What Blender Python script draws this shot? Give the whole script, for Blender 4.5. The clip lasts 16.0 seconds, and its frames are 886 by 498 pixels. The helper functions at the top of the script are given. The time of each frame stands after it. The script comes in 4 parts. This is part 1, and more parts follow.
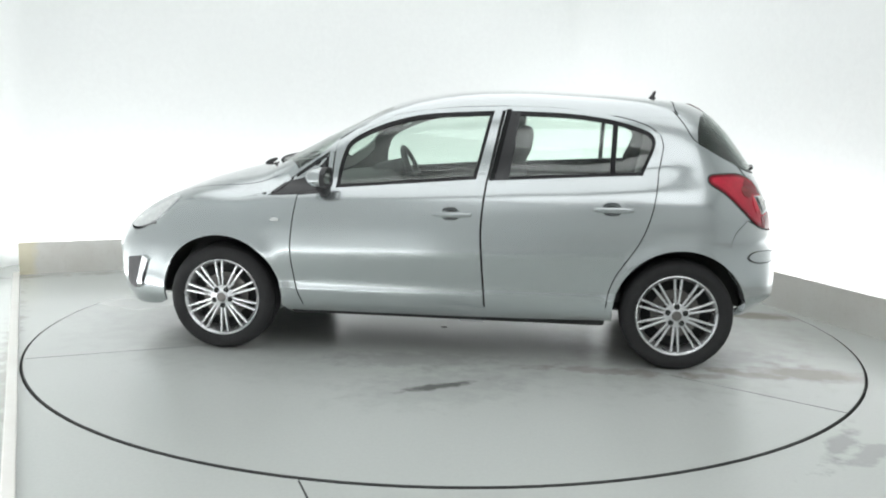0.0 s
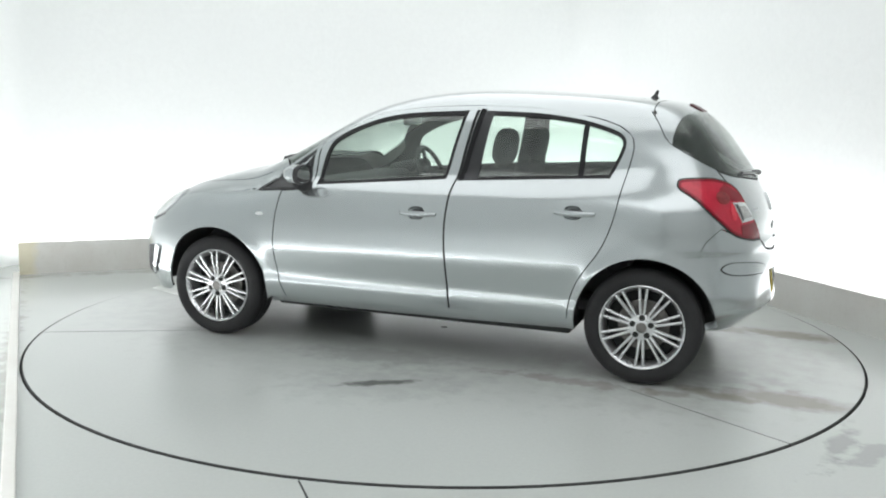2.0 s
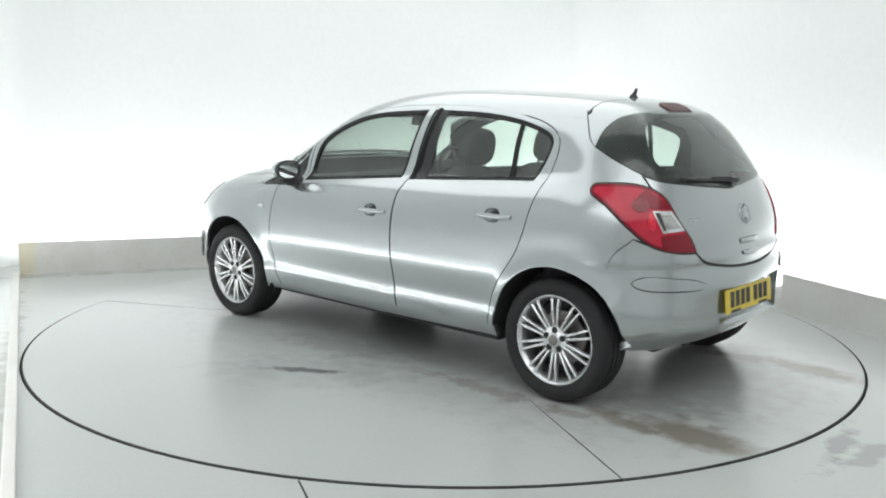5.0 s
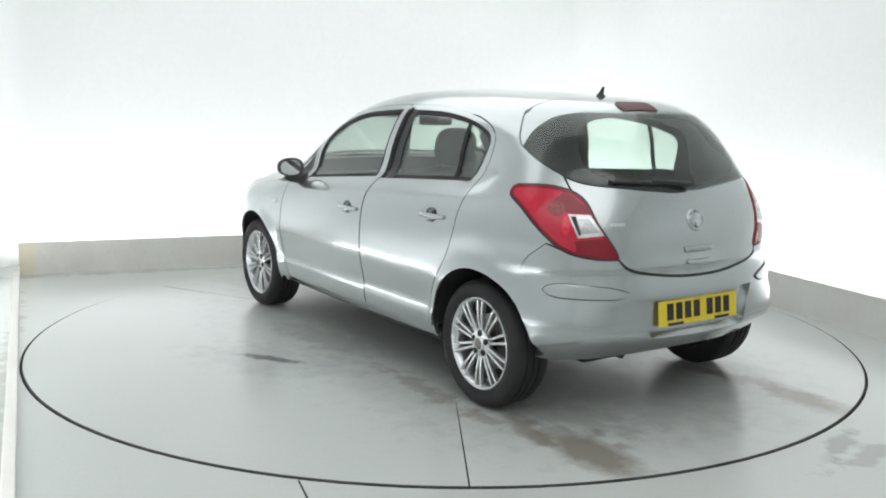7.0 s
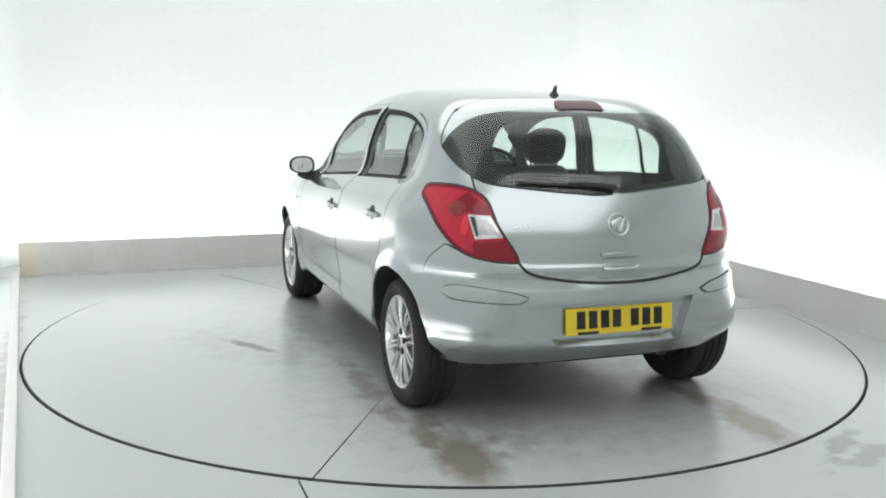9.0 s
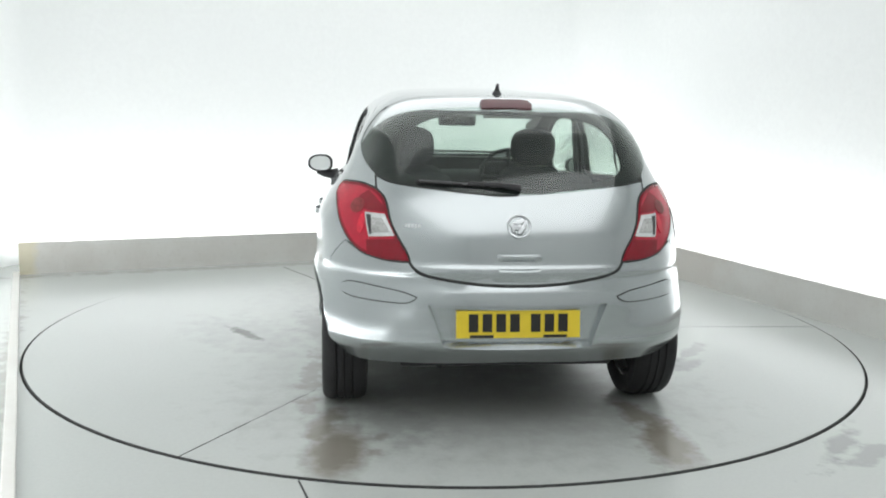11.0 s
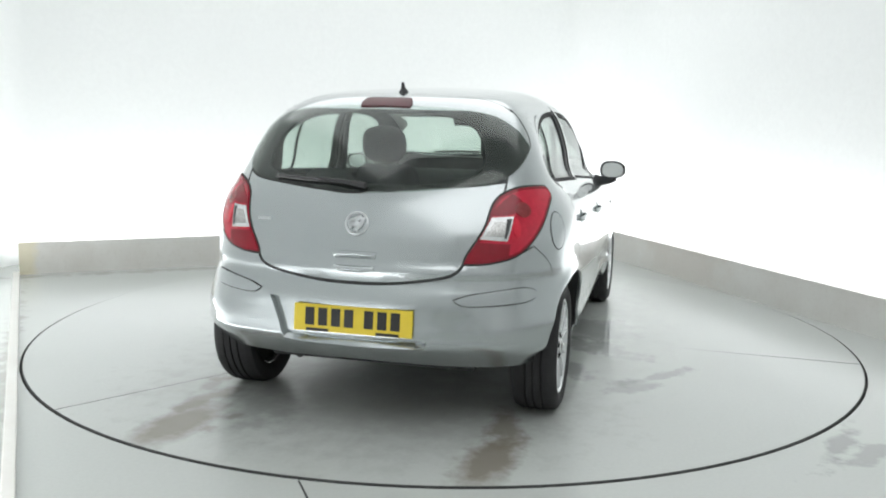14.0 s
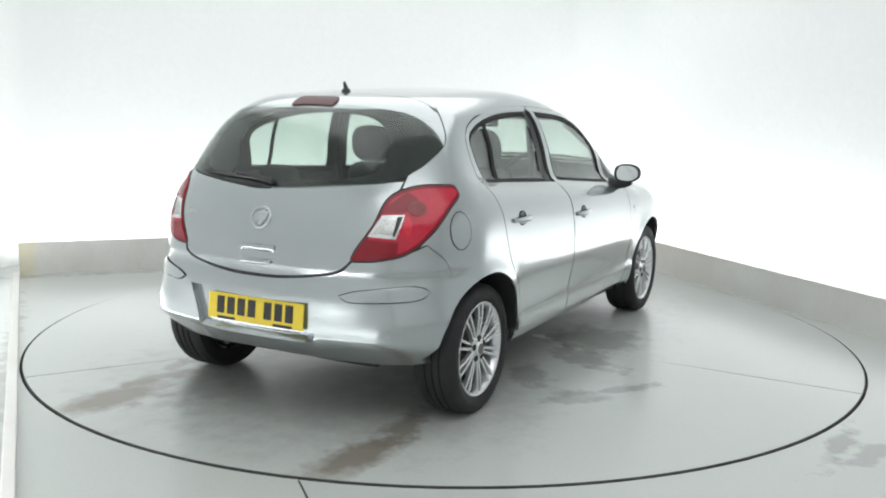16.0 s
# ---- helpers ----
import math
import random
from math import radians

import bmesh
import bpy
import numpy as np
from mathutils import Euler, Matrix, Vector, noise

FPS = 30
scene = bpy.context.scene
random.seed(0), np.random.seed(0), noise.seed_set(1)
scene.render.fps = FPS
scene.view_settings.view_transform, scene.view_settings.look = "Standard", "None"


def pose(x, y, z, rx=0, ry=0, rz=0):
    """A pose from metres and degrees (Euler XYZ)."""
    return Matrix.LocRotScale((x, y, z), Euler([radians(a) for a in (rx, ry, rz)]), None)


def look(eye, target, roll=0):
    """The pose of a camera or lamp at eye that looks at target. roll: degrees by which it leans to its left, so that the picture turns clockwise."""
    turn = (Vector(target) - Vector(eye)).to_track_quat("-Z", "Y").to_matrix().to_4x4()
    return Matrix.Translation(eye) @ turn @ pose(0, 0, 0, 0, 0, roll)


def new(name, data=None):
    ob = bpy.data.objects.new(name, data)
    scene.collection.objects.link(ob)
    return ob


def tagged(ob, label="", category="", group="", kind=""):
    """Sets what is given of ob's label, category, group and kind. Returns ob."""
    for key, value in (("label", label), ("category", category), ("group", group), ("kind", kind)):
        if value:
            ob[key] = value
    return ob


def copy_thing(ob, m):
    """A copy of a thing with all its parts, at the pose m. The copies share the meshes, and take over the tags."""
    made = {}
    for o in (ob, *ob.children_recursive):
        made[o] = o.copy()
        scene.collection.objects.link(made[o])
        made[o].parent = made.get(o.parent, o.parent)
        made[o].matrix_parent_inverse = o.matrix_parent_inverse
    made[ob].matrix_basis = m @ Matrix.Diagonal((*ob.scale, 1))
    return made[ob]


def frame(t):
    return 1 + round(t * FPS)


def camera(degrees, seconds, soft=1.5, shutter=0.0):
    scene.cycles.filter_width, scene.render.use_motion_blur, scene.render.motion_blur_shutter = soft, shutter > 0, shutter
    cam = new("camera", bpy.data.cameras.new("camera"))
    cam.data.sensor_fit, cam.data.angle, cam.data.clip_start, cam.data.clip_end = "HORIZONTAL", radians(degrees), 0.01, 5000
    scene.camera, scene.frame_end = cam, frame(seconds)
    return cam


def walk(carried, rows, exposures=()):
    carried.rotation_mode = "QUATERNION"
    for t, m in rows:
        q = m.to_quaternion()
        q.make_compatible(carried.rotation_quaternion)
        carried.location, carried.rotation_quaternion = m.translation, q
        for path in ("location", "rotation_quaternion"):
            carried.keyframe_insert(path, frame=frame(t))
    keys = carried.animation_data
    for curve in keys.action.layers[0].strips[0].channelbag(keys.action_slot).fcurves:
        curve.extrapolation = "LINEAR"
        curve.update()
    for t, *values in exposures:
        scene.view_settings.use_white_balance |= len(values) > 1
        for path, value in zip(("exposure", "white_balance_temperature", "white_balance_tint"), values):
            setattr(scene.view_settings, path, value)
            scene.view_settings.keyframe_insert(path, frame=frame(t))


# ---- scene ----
from mathutils.geometry import delaunay_2d_cdt

# ---- camera: one fixed tripod view of the turntable ----
EYE = (0.0, -5.595, 1.394)
cam = camera(51.83, 16.0, soft=2.0)
AIM = Vector(EYE) + Vector((-0.00276, 0.98740, -0.15823))
VIEW = look(EYE, AIM, 1.041)
walk(cam, [(0.0, VIEW), (16.0, VIEW)], [(0.0, 0.30), (16.0, 0.30)])

# the studio's walls stand at this angle to the world's axes
ROOM = 22.2
ROOM_M = pose(0, 0, 0, 0, 0, ROOM)


# ---- world and lights ----
world = bpy.data.worlds.new("studio_world")
scene.world = world
world.use_nodes = True
world.node_tree.nodes["Background"].inputs[0].default_value = (0.9, 0.97, 0.95, 1)
world.node_tree.nodes["Background"].inputs[1].default_value = 0.05


def area_lamp(name, x, y, z, rx, ry, rz, sx, sy, power, colour=(0.95, 1.0, 0.97)):
    data = bpy.data.lights.new(name, "AREA")
    data.shape, data.size, data.size_y, data.energy, data.color = "RECTANGLE", sx, sy, power, colour
    ob = new(name, data)
    ob.matrix_world = ROOM_M @ pose(x, y, z, rx, ry, rz)
    return ob


# ceiling soft box and the tubes that stand in the trough behind the upstand
TUBE = (0.985, 0.99, 1.01)
area_lamp("ceiling_softbox", 0.0, 0.2, 3.30, 0, 0, 0, 4.4, 4.4, 52, TUBE)
# unseen fill added over the camera side to brighten faces turned that way
area_lamp("fill_softbox_front", -0.4, -4.3, 3.30, 0, 0, 0, 4.2, 3.0, 49, TUBE)
area_lamp("trough_tube_back", 0.2, 2.80, 0.13, 155, 0, 0, 5.4, 0.22, 33, TUBE)
area_lamp("trough_tube_right", 2.67, 0.75, 0.13, 0, 205, 0, 0.22, 4.3, 28, TUBE)
# unseen tube added by the left wall, without an upstand, to whiten it
area_lamp("added_tube_left", -2.515, -0.6, 0.04, 0, 180, 2.55, 0.14, 5.6, 22, TUBE)


# ---- materials ----
def shader(name, base=(0.8, 0.8, 0.8), rough=0.5, metal=0.0, **more):
    m = bpy.data.materials.new(name)
    m.use_nodes = True
    b = m.node_tree.nodes["Principled BSDF"]
    b.inputs["Base Color"].default_value = (*base, 1)
    b.inputs["Roughness"].default_value = rough
    b.inputs["Metallic"].default_value = metal
    for key, value in more.items():
        b.inputs[key.replace("_", " ")].default_value = value
    return m, m.node_tree, b


def noise_tex(nt, scale, detail=4.0, rough=0.55, stretch=(1, 1, 1)):
    co = nt.nodes.new("ShaderNodeTexCoord")
    mp = nt.nodes.new("ShaderNodeMapping")
    mp.inputs["Scale"].default_value = stretch
    n = nt.nodes.new("ShaderNodeTexNoise")
    n.inputs["Scale"].default_value, n.inputs["Detail"].default_value, n.inputs["Roughness"].default_value = scale, detail, rough
    nt.links.new(co.outputs["Object"], mp.inputs["Vector"])
    nt.links.new(mp.outputs["Vector"], n.inputs["Vector"])
    return n.outputs["Fac"]


def ramp(nt, fac, a, b, lo, hi):
    r = nt.nodes.new("ShaderNodeMapRange")
    r.inputs["From Min"].default_value, r.inputs["From Max"].default_value = a, b
    r.inputs["To Min"].default_value, r.inputs["To Max"].default_value = lo, hi
    nt.links.new(fac, r.inputs["Value"])
    return r.outputs["Result"]


def mix(nt, fac, a, b):
    n = nt.nodes.new("ShaderNodeMix")
    n.data_type = "RGBA"
    for sock, value in ((n.inputs[0], fac), (n.inputs[6], a), (n.inputs[7], b)):
        if isinstance(value, (tuple, float, int)):
            sock.default_value = (*value, 1) if isinstance(value, tuple) else value
        else:
            nt.links.new(value, sock)
    return n.outputs[2]


def bump(nt, b, fac, strength, dist):
    n = nt.nodes.new("ShaderNodeBump")
    n.inputs["Strength"].default_value, n.inputs["Distance"].default_value = strength, dist
    nt.links.new(fac, n.inputs["Height"])
    nt.links.new(n.outputs["Normal"], b.inputs["Normal"])


def patch(nt, x, y, rx, ry, turn, soft=0.35, wob=0.5, scale=9.0):
    """A patch with a ragged rim: 1 inside an ellipse round (x, y), 0 outside."""
    co = nt.nodes.new("ShaderNodeTexCoord")
    mp = nt.nodes.new("ShaderNodeMapping")
    mp.vector_type = "TEXTURE"
    mp.inputs["Location"].default_value = (x, y, 0)
    mp.inputs["Rotation"].default_value = (0, 0, radians(turn))
    mp.inputs["Scale"].default_value = (rx, ry, 1)
    ln = nt.nodes.new("ShaderNodeVectorMath")
    ln.operation = "LENGTH"
    nt.links.new(co.outputs["Object"], mp.inputs["Vector"])
    nt.links.new(mp.outputs["Vector"], ln.inputs[0])
    nz = ramp(nt, noise_tex(nt, scale, 5.0, 0.6), 0.3, 0.7, -wob, wob)
    sm = nt.nodes.new("ShaderNodeMath")
    sm.operation = "ADD"
    nt.links.new(ln.outputs["Value"], sm.inputs[0])
    nt.links.new(nz, sm.inputs[1])
    return ramp(nt, sm.outputs[0], 1.0 - soft, 1.0 + soft, 1.0, 0.0)


def floor_paint(name, patches, puddles=()):
    m, nt, b = shader(name, (0.5, 0.52, 0.5), 0.3)
    big = ramp(nt, noise_tex(nt, 0.7, 2.0, 0.4), 0.1, 0.9, 0.0, 1.0)
    fine = ramp(nt, noise_tex(nt, 60.0, 4.0, 0.7), 0.3, 0.7, 0.0, 1.0)
    col = mix(nt, big, (0.475, 0.50, 0.475), (0.525, 0.55, 0.53))
    col = mix(nt, ramp(nt, fine, 0, 1, 0.0, 0.12), col, (0.28, 0.29, 0.28))
    for x, y, rx, ry, turn, amount, tone, wob in patches:
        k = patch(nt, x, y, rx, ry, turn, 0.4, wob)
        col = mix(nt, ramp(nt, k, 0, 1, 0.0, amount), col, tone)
    rough = ramp(nt, big, 0, 1, 0.20, 0.30)
    # wet places: a thin smooth film over slightly darker paint
    for x, y, rx, ry, turn, wob in puddles:
        k = patch(nt, x, y, rx, ry, turn, 0.3, wob)
        # extra darkening in the colour stands in for the dark car mirrored here
        col = mix(nt, ramp(nt, k, 0, 1, 0.0, 0.42), col, DULL_GREY)
        wet = nt.nodes.new("ShaderNodeMix")
        nt.links.new(k, wet.inputs[0])
        nt.links.new(rough, wet.inputs[2])
        wet.inputs[3].default_value = 0.05
        rough = wet.outputs[0]
    nt.links.new(col, b.inputs["Base Color"])
    nt.links.new(rough, b.inputs["Roughness"])
    bump(nt, b, noise_tex(nt, 35.0, 3.0), 0.08, 0.004)
    return m


DARK, DULL_GREY, BROWN = (0.09, 0.095, 0.09), (0.17, 0.18, 0.172), (0.20, 0.175, 0.14)
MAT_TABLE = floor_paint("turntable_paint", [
    # car-sized ellipse a little darker than the table, faint brown towards the rear
    (0.0, 0.0, 1.9, 1.0, 0, 0.16, DULL_GREY, 0.35), (-1.45, 0.0, 0.6, 0.9, 0, 0.14, BROWN, 0.5),
    # drips behind the rear wheels
    (-2.04, 0.665, 0.27, 0.115, -4, 0.85, BROWN, 0.22), (-1.70, 0.72, 0.22, 0.055, -14, 0.65, BROWN, 0.45), (-1.50, 0.79, 0.12, 0.045, 0, 0.4, BROWN, 0.6),
    (-2.06, -0.715, 0.26, 0.10, -6, 0.85, BROWN, 0.32), (-1.68, -0.71, 0.22, 0.07, 12, 0.7, BROWN, 0.5), (-2.06, 0.51, 0.045, 0.03, 0, 0.5, BROWN, 0.6), (-1.88, 0.47, 0.04, 0.025, 0, 0.4, BROWN, 0.6),
    # scuff and damp beside the left sill
    (-0.12, 1.21, 0.16, 0.036, 33, 0.85, DARK, 0.6), (-0.12, 1.24, 0.42, 0.24, 30, 0.16, DULL_GREY, 0.5), (0.10, 0.77, 0.42, 0.13, 8, 0.28, DULL_GREY, 0.4), (-0.95, 0.79, 0.36, 0.06, -3, 0.4, BROWN, 0.8),
    (-1.72, 0.42, 0.28, 0.14, 20, 0.2, DULL_GREY, 0.7)],
    # puddles beside the right sill
    [(0.25, -0.92, 0.26, 0.24, 20, 0.4), (-0.20, -1.0, 0.24, 0.12, 50, 0.7), (-0.66, -0.86, 0.20, 0.10, 35, 0.45), (-0.90, -1.20, 0.15, 0.09, -40, 0.5), (-0.66, -1.34, 0.24, 0.045, -38, 0.6)])
# grey smears, and brown stripes along the back and left floor edges
MAT_FLOOR = floor_paint("studio_floor_paint", [(0.85, -2.40, 0.22, 0.05, 35, 0.5, DULL_GREY, 0.8), (0.95, -2.52, 0.30, 0.06, 10, 0.4, DULL_GREY, 0.9), (-0.35, 2.50, 2.2, 0.06, 0, 0.3, BROWN, 0.9),
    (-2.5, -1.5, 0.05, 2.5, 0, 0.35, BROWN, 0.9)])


def simple(name, base, rough, metal=0.0, grain=30.0, var=0.12, relief=0.05, **more):
    m, nt, b = shader(name, base, rough, metal, **more)
    fac = noise_tex(nt, grain, 5.0, 0.6)
    big = noise_tex(nt, grain * 0.07, 3.0, 0.5)
    lo, hi = tuple(c * (1 - var) for c in base), tuple(min(1, c * (1 + var)) for c in base)
    c = mix(nt, ramp(nt, fac, 0.3, 0.7, 0, 1), lo, hi)
    c = mix(nt, ramp(nt, big, 0.35, 0.65, 0, 0.5), c, lo)
    nt.links.new(c, b.inputs["Base Color"])
    nt.links.new(ramp(nt, big, 0.3, 0.7, rough * 0.85, min(1, rough * 1.15)), b.inputs["Roughness"])
    if relief:
        bump(nt, b, fac, relief, 0.002)
    return m


MAT_WALL = simple("white_wall_paint", (0.84, 0.86, 0.85), 0.7, grain=25, var=0.02)
def upstand_board():
    m, nt, b = shader("cream_painted_board", (0.64, 0.635, 0.60), 0.5)
    col = mix(nt, ramp(nt, noise_tex(nt, 2.5, 4.0), 0.35, 0.7, 0, 1), (0.66, 0.66, 0.63), (0.60, 0.585, 0.55))
    col = mix(nt, ramp(nt, noise_tex(nt, 40.0, 4.0), 0.55, 0.8, 0, 0.25), col, (0.45, 0.43, 0.38))
    # a yellowed patch at the corner and scuffs along it
    for x, y, rx, ry, amount, tone in ((-2.52, 2.61, 0.09, 0.3, 0.38, (0.66, 0.57, 0.26)), (1.1, 2.61, 0.5, 0.3, 0.2, (0.55, 0.47, 0.40)), (2.475, 0.9, 0.3, 0.5, 0.2, (0.55, 0.47, 0.40))):
        col = mix(nt, ramp(nt, patch(nt, x, y, rx, ry, 0, 0.4, 0.4), 0, 1, 0.0, amount), col, tone)
    nt.links.new(col, b.inputs["Base Color"])
    return m


MAT_UPSTAND = upstand_board()
MAT_DIMWALL = simple("white_end_wall_paint", (0.78, 0.79, 0.78), 0.8, grain=25, var=0.05)
MAT_GAP = simple("dark_joint", (0.024, 0.026, 0.025), 0.7)


def car_paint():
    m, nt, b = shader("silver_metallic_paint", (0.42, 0.45, 0.455), 0.33, 0.8)
    flake = noise_tex(nt, 900.0, 2.0)
    dust = noise_tex(nt, 3.0, 2.0, 0.4)
    c = mix(nt, ramp(nt, flake, 0.35, 0.65, 0, 1), (0.40, 0.435, 0.442), (0.50, 0.535, 0.542))
    c = mix(nt, ramp(nt, dust, 0.2, 0.9, 0, 0.16), c, (0.34, 0.34, 0.32))
    nt.links.new(c, b.inputs["Base Color"])
    nt.links.new(ramp(nt, dust, 0.1, 0.9, 0.21, 0.26), b.inputs["Roughness"])
    b.inputs["Coat Weight"].default_value = 1.0
    b.inputs["Coat Roughness"].default_value = 0.04
    return m


def glass_mat(name, tint, face):
    """Thin safety glass: a tinted see-through sheet under a glossy face."""
    m, nt, b = shader(name, tint, 0.03)
    out = nt.nodes["Material Output"]
    tr = nt.nodes.new("ShaderNodeBsdfTransparent")
    tr.inputs[0].default_value = (*tint, 1)
    gl = nt.nodes.new("ShaderNodeBsdfGlossy")
    gl.inputs["Roughness"].default_value = 0.02
    lw = nt.nodes.new("ShaderNodeLayerWeight")
    lw.inputs["Blend"].default_value = 0.5
    pw = nt.nodes.new("ShaderNodeMath")
    pw.operation = "POWER"
    pw.inputs[1].default_value = 4.0
    nt.links.new(lw.outputs["Facing"], pw.inputs[0])
    fr = nt.nodes.new("ShaderNodeMapRange")
    fr.inputs["To Min"].default_value, fr.inputs["To Max"].default_value = face, 0.85
    nt.links.new(pw.outputs[0], fr.inputs["Value"])
    mx = nt.nodes.new("ShaderNodeMixShader")
    smear = ramp(nt, noise_tex(nt, 6.0, 4.0), 0.4, 0.8, 0.0, 0.03)
    ad = nt.nodes.new("ShaderNodeMath")
    nt.links.new(fr.outputs[0], ad.inputs[0])
    nt.links.new(smear, ad.inputs[1])
    nt.links.new(ad.outputs[0], mx.inputs[0])
    nt.links.new(tr.outputs[0], mx.inputs[1])
    nt.links.new(gl.outputs[0], mx.inputs[2])
    nt.links.new(mx.outputs[0], out.inputs["Surface"])
    return m


MAT_PAINT = car_paint()
MAT_TRIM = simple("charcoal_cabin_trim", (0.055, 0.056, 0.058), 0.75, grain=120, relief=0.2)
MAT_CLOTH = simple("dark_seat_cloth", (0.055, 0.057, 0.062), 0.9, grain=220, relief=0.4)
MAT_LINER = simple("grey_headlining", (0.50, 0.51, 0.49), 0.9, grain=150, relief=0.2)
MAT_BLACK = simple("black_gloss_plastic", (0.014, 0.014, 0.015), 0.25, grain=60, relief=0.0)
MAT_FRIT = simple("black_glass_frit", (0.012, 0.012, 0.013), 0.7, grain=60, relief=0.0, Specular_IOR_Level=0.2)
MAT_PILLAR = simple("satin_pillar_foil", (0.022, 0.023, 0.025), 0.42, grain=60, relief=0.0)
MAT_SEAL = simple("matt_black_rubber_seal", (0.010, 0.010, 0.011), 0.8, grain=60, relief=0.0)
MAT_PLASTIC = simple("black_grained_plastic", (0.025, 0.025, 0.027), 0.55, grain=160, relief=0.25)
MAT_RUBBER = simple("tyre_rubber", (0.030, 0.030, 0.031), 0.7, grain=90, relief=0.3, Specular_IOR_Level=0.25)
MAT_ALLOY = simple("silver_alloy_lacquer", (0.72, 0.73, 0.74), 0.28, 0.85, grain=40, var=0.05, relief=0.0)
MAT_STEEL = simple("dull_steel", (0.22, 0.21, 0.2), 0.45, 0.9, grain=50)
MAT_CHROME = simple("chrome", (0.8, 0.81, 0.82), 0.08, 1.0, var=0.02, relief=0.0)
MAT_EMBLEM = simple("satin_silver_emblem", (0.6, 0.62, 0.63), 0.3, 0.8, var=0.03, relief=0.0)
MAT_GLASS = glass_mat("green_tinted_glass", (0.915, 0.965, 0.935), 0.065)
MAT_REAR_GLASS = glass_mat("rear_window_glass", (0.88, 0.93, 0.90), 0.042)
MAT_RED = simple("red_lamp_lens", (0.52, 0.018, 0.045), 0.12, grain=30, var=0.15, relief=0.0)
MAT_DARKRED = simple("dark_red_lamp_lens", (0.24, 0.006, 0.018), 0.14, grain=30, relief=0.0)
MAT_WELL = simple("brown_red_bulb_bowl", (0.24, 0.03, 0.035), 0.2, grain=50, var=0.3, relief=0.1)
# brighter red that paints a glint on the tail light lens
MAT_GLINT = simple("bright_red_painted_glint", (0.68, 0.03, 0.06), 0.12, grain=50, var=0.2, relief=0.1)
MAT_STOP = simple("smoked_red_lens", (0.07, 0.005, 0.010), 0.4, grain=30, relief=0.0)
MAT_LENS = simple("clear_lamp_lens", (0.72, 0.74, 0.74), 0.1, 0.3, grain=60, var=0.2, relief=0.0, Coat_Weight=1.0)
MAT_REFLECT = simple("lamp_reflector", (0.6, 0.6, 0.59), 0.2, 0.6, grain=150, var=0.5, relief=0.3)
MAT_MIRROR = simple("mirror_silver", (0.88, 0.9, 0.9), 0.03, 1.0, var=0.01, relief=0.0)
MAT_YELLOW = simple("yellow_plate", (0.78, 0.59, 0.035), 0.4, grain=30, var=0.05, relief=0.0)
MAT_INK = simple("black_plate_ink", (0.015, 0.015, 0.015), 0.5, relief=0.0)


# ---- mesh helpers ----
def mesh_from(name, verts, faces, mats, slots=None, smooth=False):
    me = bpy.data.meshes.new(name)
    me.from_pydata([tuple(v) for v in verts], [], faces)
    for m in mats:
        me.materials.append(m)
    if slots is not None:
        me.polygons.foreach_set("material_index", slots)
    if smooth:
        me.polygons.foreach_set("use_smooth", [True] * len(me.polygons))
    me.update()
    return me


def part(name, data, material, parent, label="", bevel=0.0, smooth=False):
    """Links a bmesh or a mesh as one mesh object under parent."""
    if isinstance(data, bmesh.types.BMesh):
        if bevel:
            bmesh.ops.bevel(data, geom=data.edges[:], offset=bevel, segments=2, profile=0.5, affect="EDGES", clamp_overlap=True)
        bmesh.ops.recalc_face_normals(data, faces=data.faces[:])
        me = bpy.data.meshes.new(name)
        data.to_mesh(me)
        data.free()
        if smooth:
            me.polygons.foreach_set("use_smooth", [True] * len(me.polygons))
            me.set_sharp_from_angle(angle=radians(40))
    else:
        me = data
    if material is not None:
        me.materials.clear()
        me.materials.append(material)
    ob = new(name, me)
    ob.parent = parent
    if label:
        tagged(ob, label)
    return ob


def box(bm, cx, cy, cz, sx, sy, sz, m=None):
    r = bmesh.ops.create_cube(bm, size=1.0, matrix=(m or Matrix()) @ Matrix.Translation((cx, cy, cz)) @ Matrix.Diagonal((sx, sy, sz, 1)))
    return r["verts"]


def lathe(profile, n=48, axis="Y", closed=False):
    """Turns (radius, offset) pairs about an axis."""
    bm = bmesh.new()
    rings = []
    for r, o in profile:
        ring = []
        for i in range(n):
            a = 2 * math.pi * i / n
            c, s = r * math.cos(a), r * math.sin(a)
            ring.append(bm.verts.new((c, o, s) if axis == "Y" else (c, s, o)))
        rings.append(ring)
    pairs = list(zip(rings, rings[1:])) + ([(rings[-1], rings[0])] if closed else [])
    for a, b in pairs:
        for i in range(n):
            bm.faces.new((a[i], a[(i + 1) % n], b[(i + 1) % n], b[i]))
    return bm


def tube(points, radius, n=10, close=False):
    bm = bmesh.new()
    pts = [Vector(q) for q in points]
    rings = []
    for i, q in enumerate(pts):
        d = (pts[min(i + 1, len(pts) - 1)] - pts[max(i - 1, 0)]) if not close else pts[(i + 1) % len(pts)] - pts[i - 1]
        d.normalize()
        u = d.cross(Vector((0, 0, 1)) if abs(d.z) < 0.9 else Vector((0, 1, 0))).normalized()
        v = d.cross(u)
        r = radius(i) if callable(radius) else radius
        rings.append([bm.verts.new(q + r * (math.cos(2 * math.pi * k / n) * u + math.sin(2 * math.pi * k / n) * v)) for k in range(n)])
    for a, b in list(zip(rings, rings[1:])) + ([(rings[-1], rings[0])] if close else []):
        for k in range(n):
            bm.faces.new((a[k], a[(k + 1) % n], b[(k + 1) % n], b[k]))
    if not close:
        bm.faces.new(rings[0][::-1])
        bm.faces.new(rings[-1])
    return bm


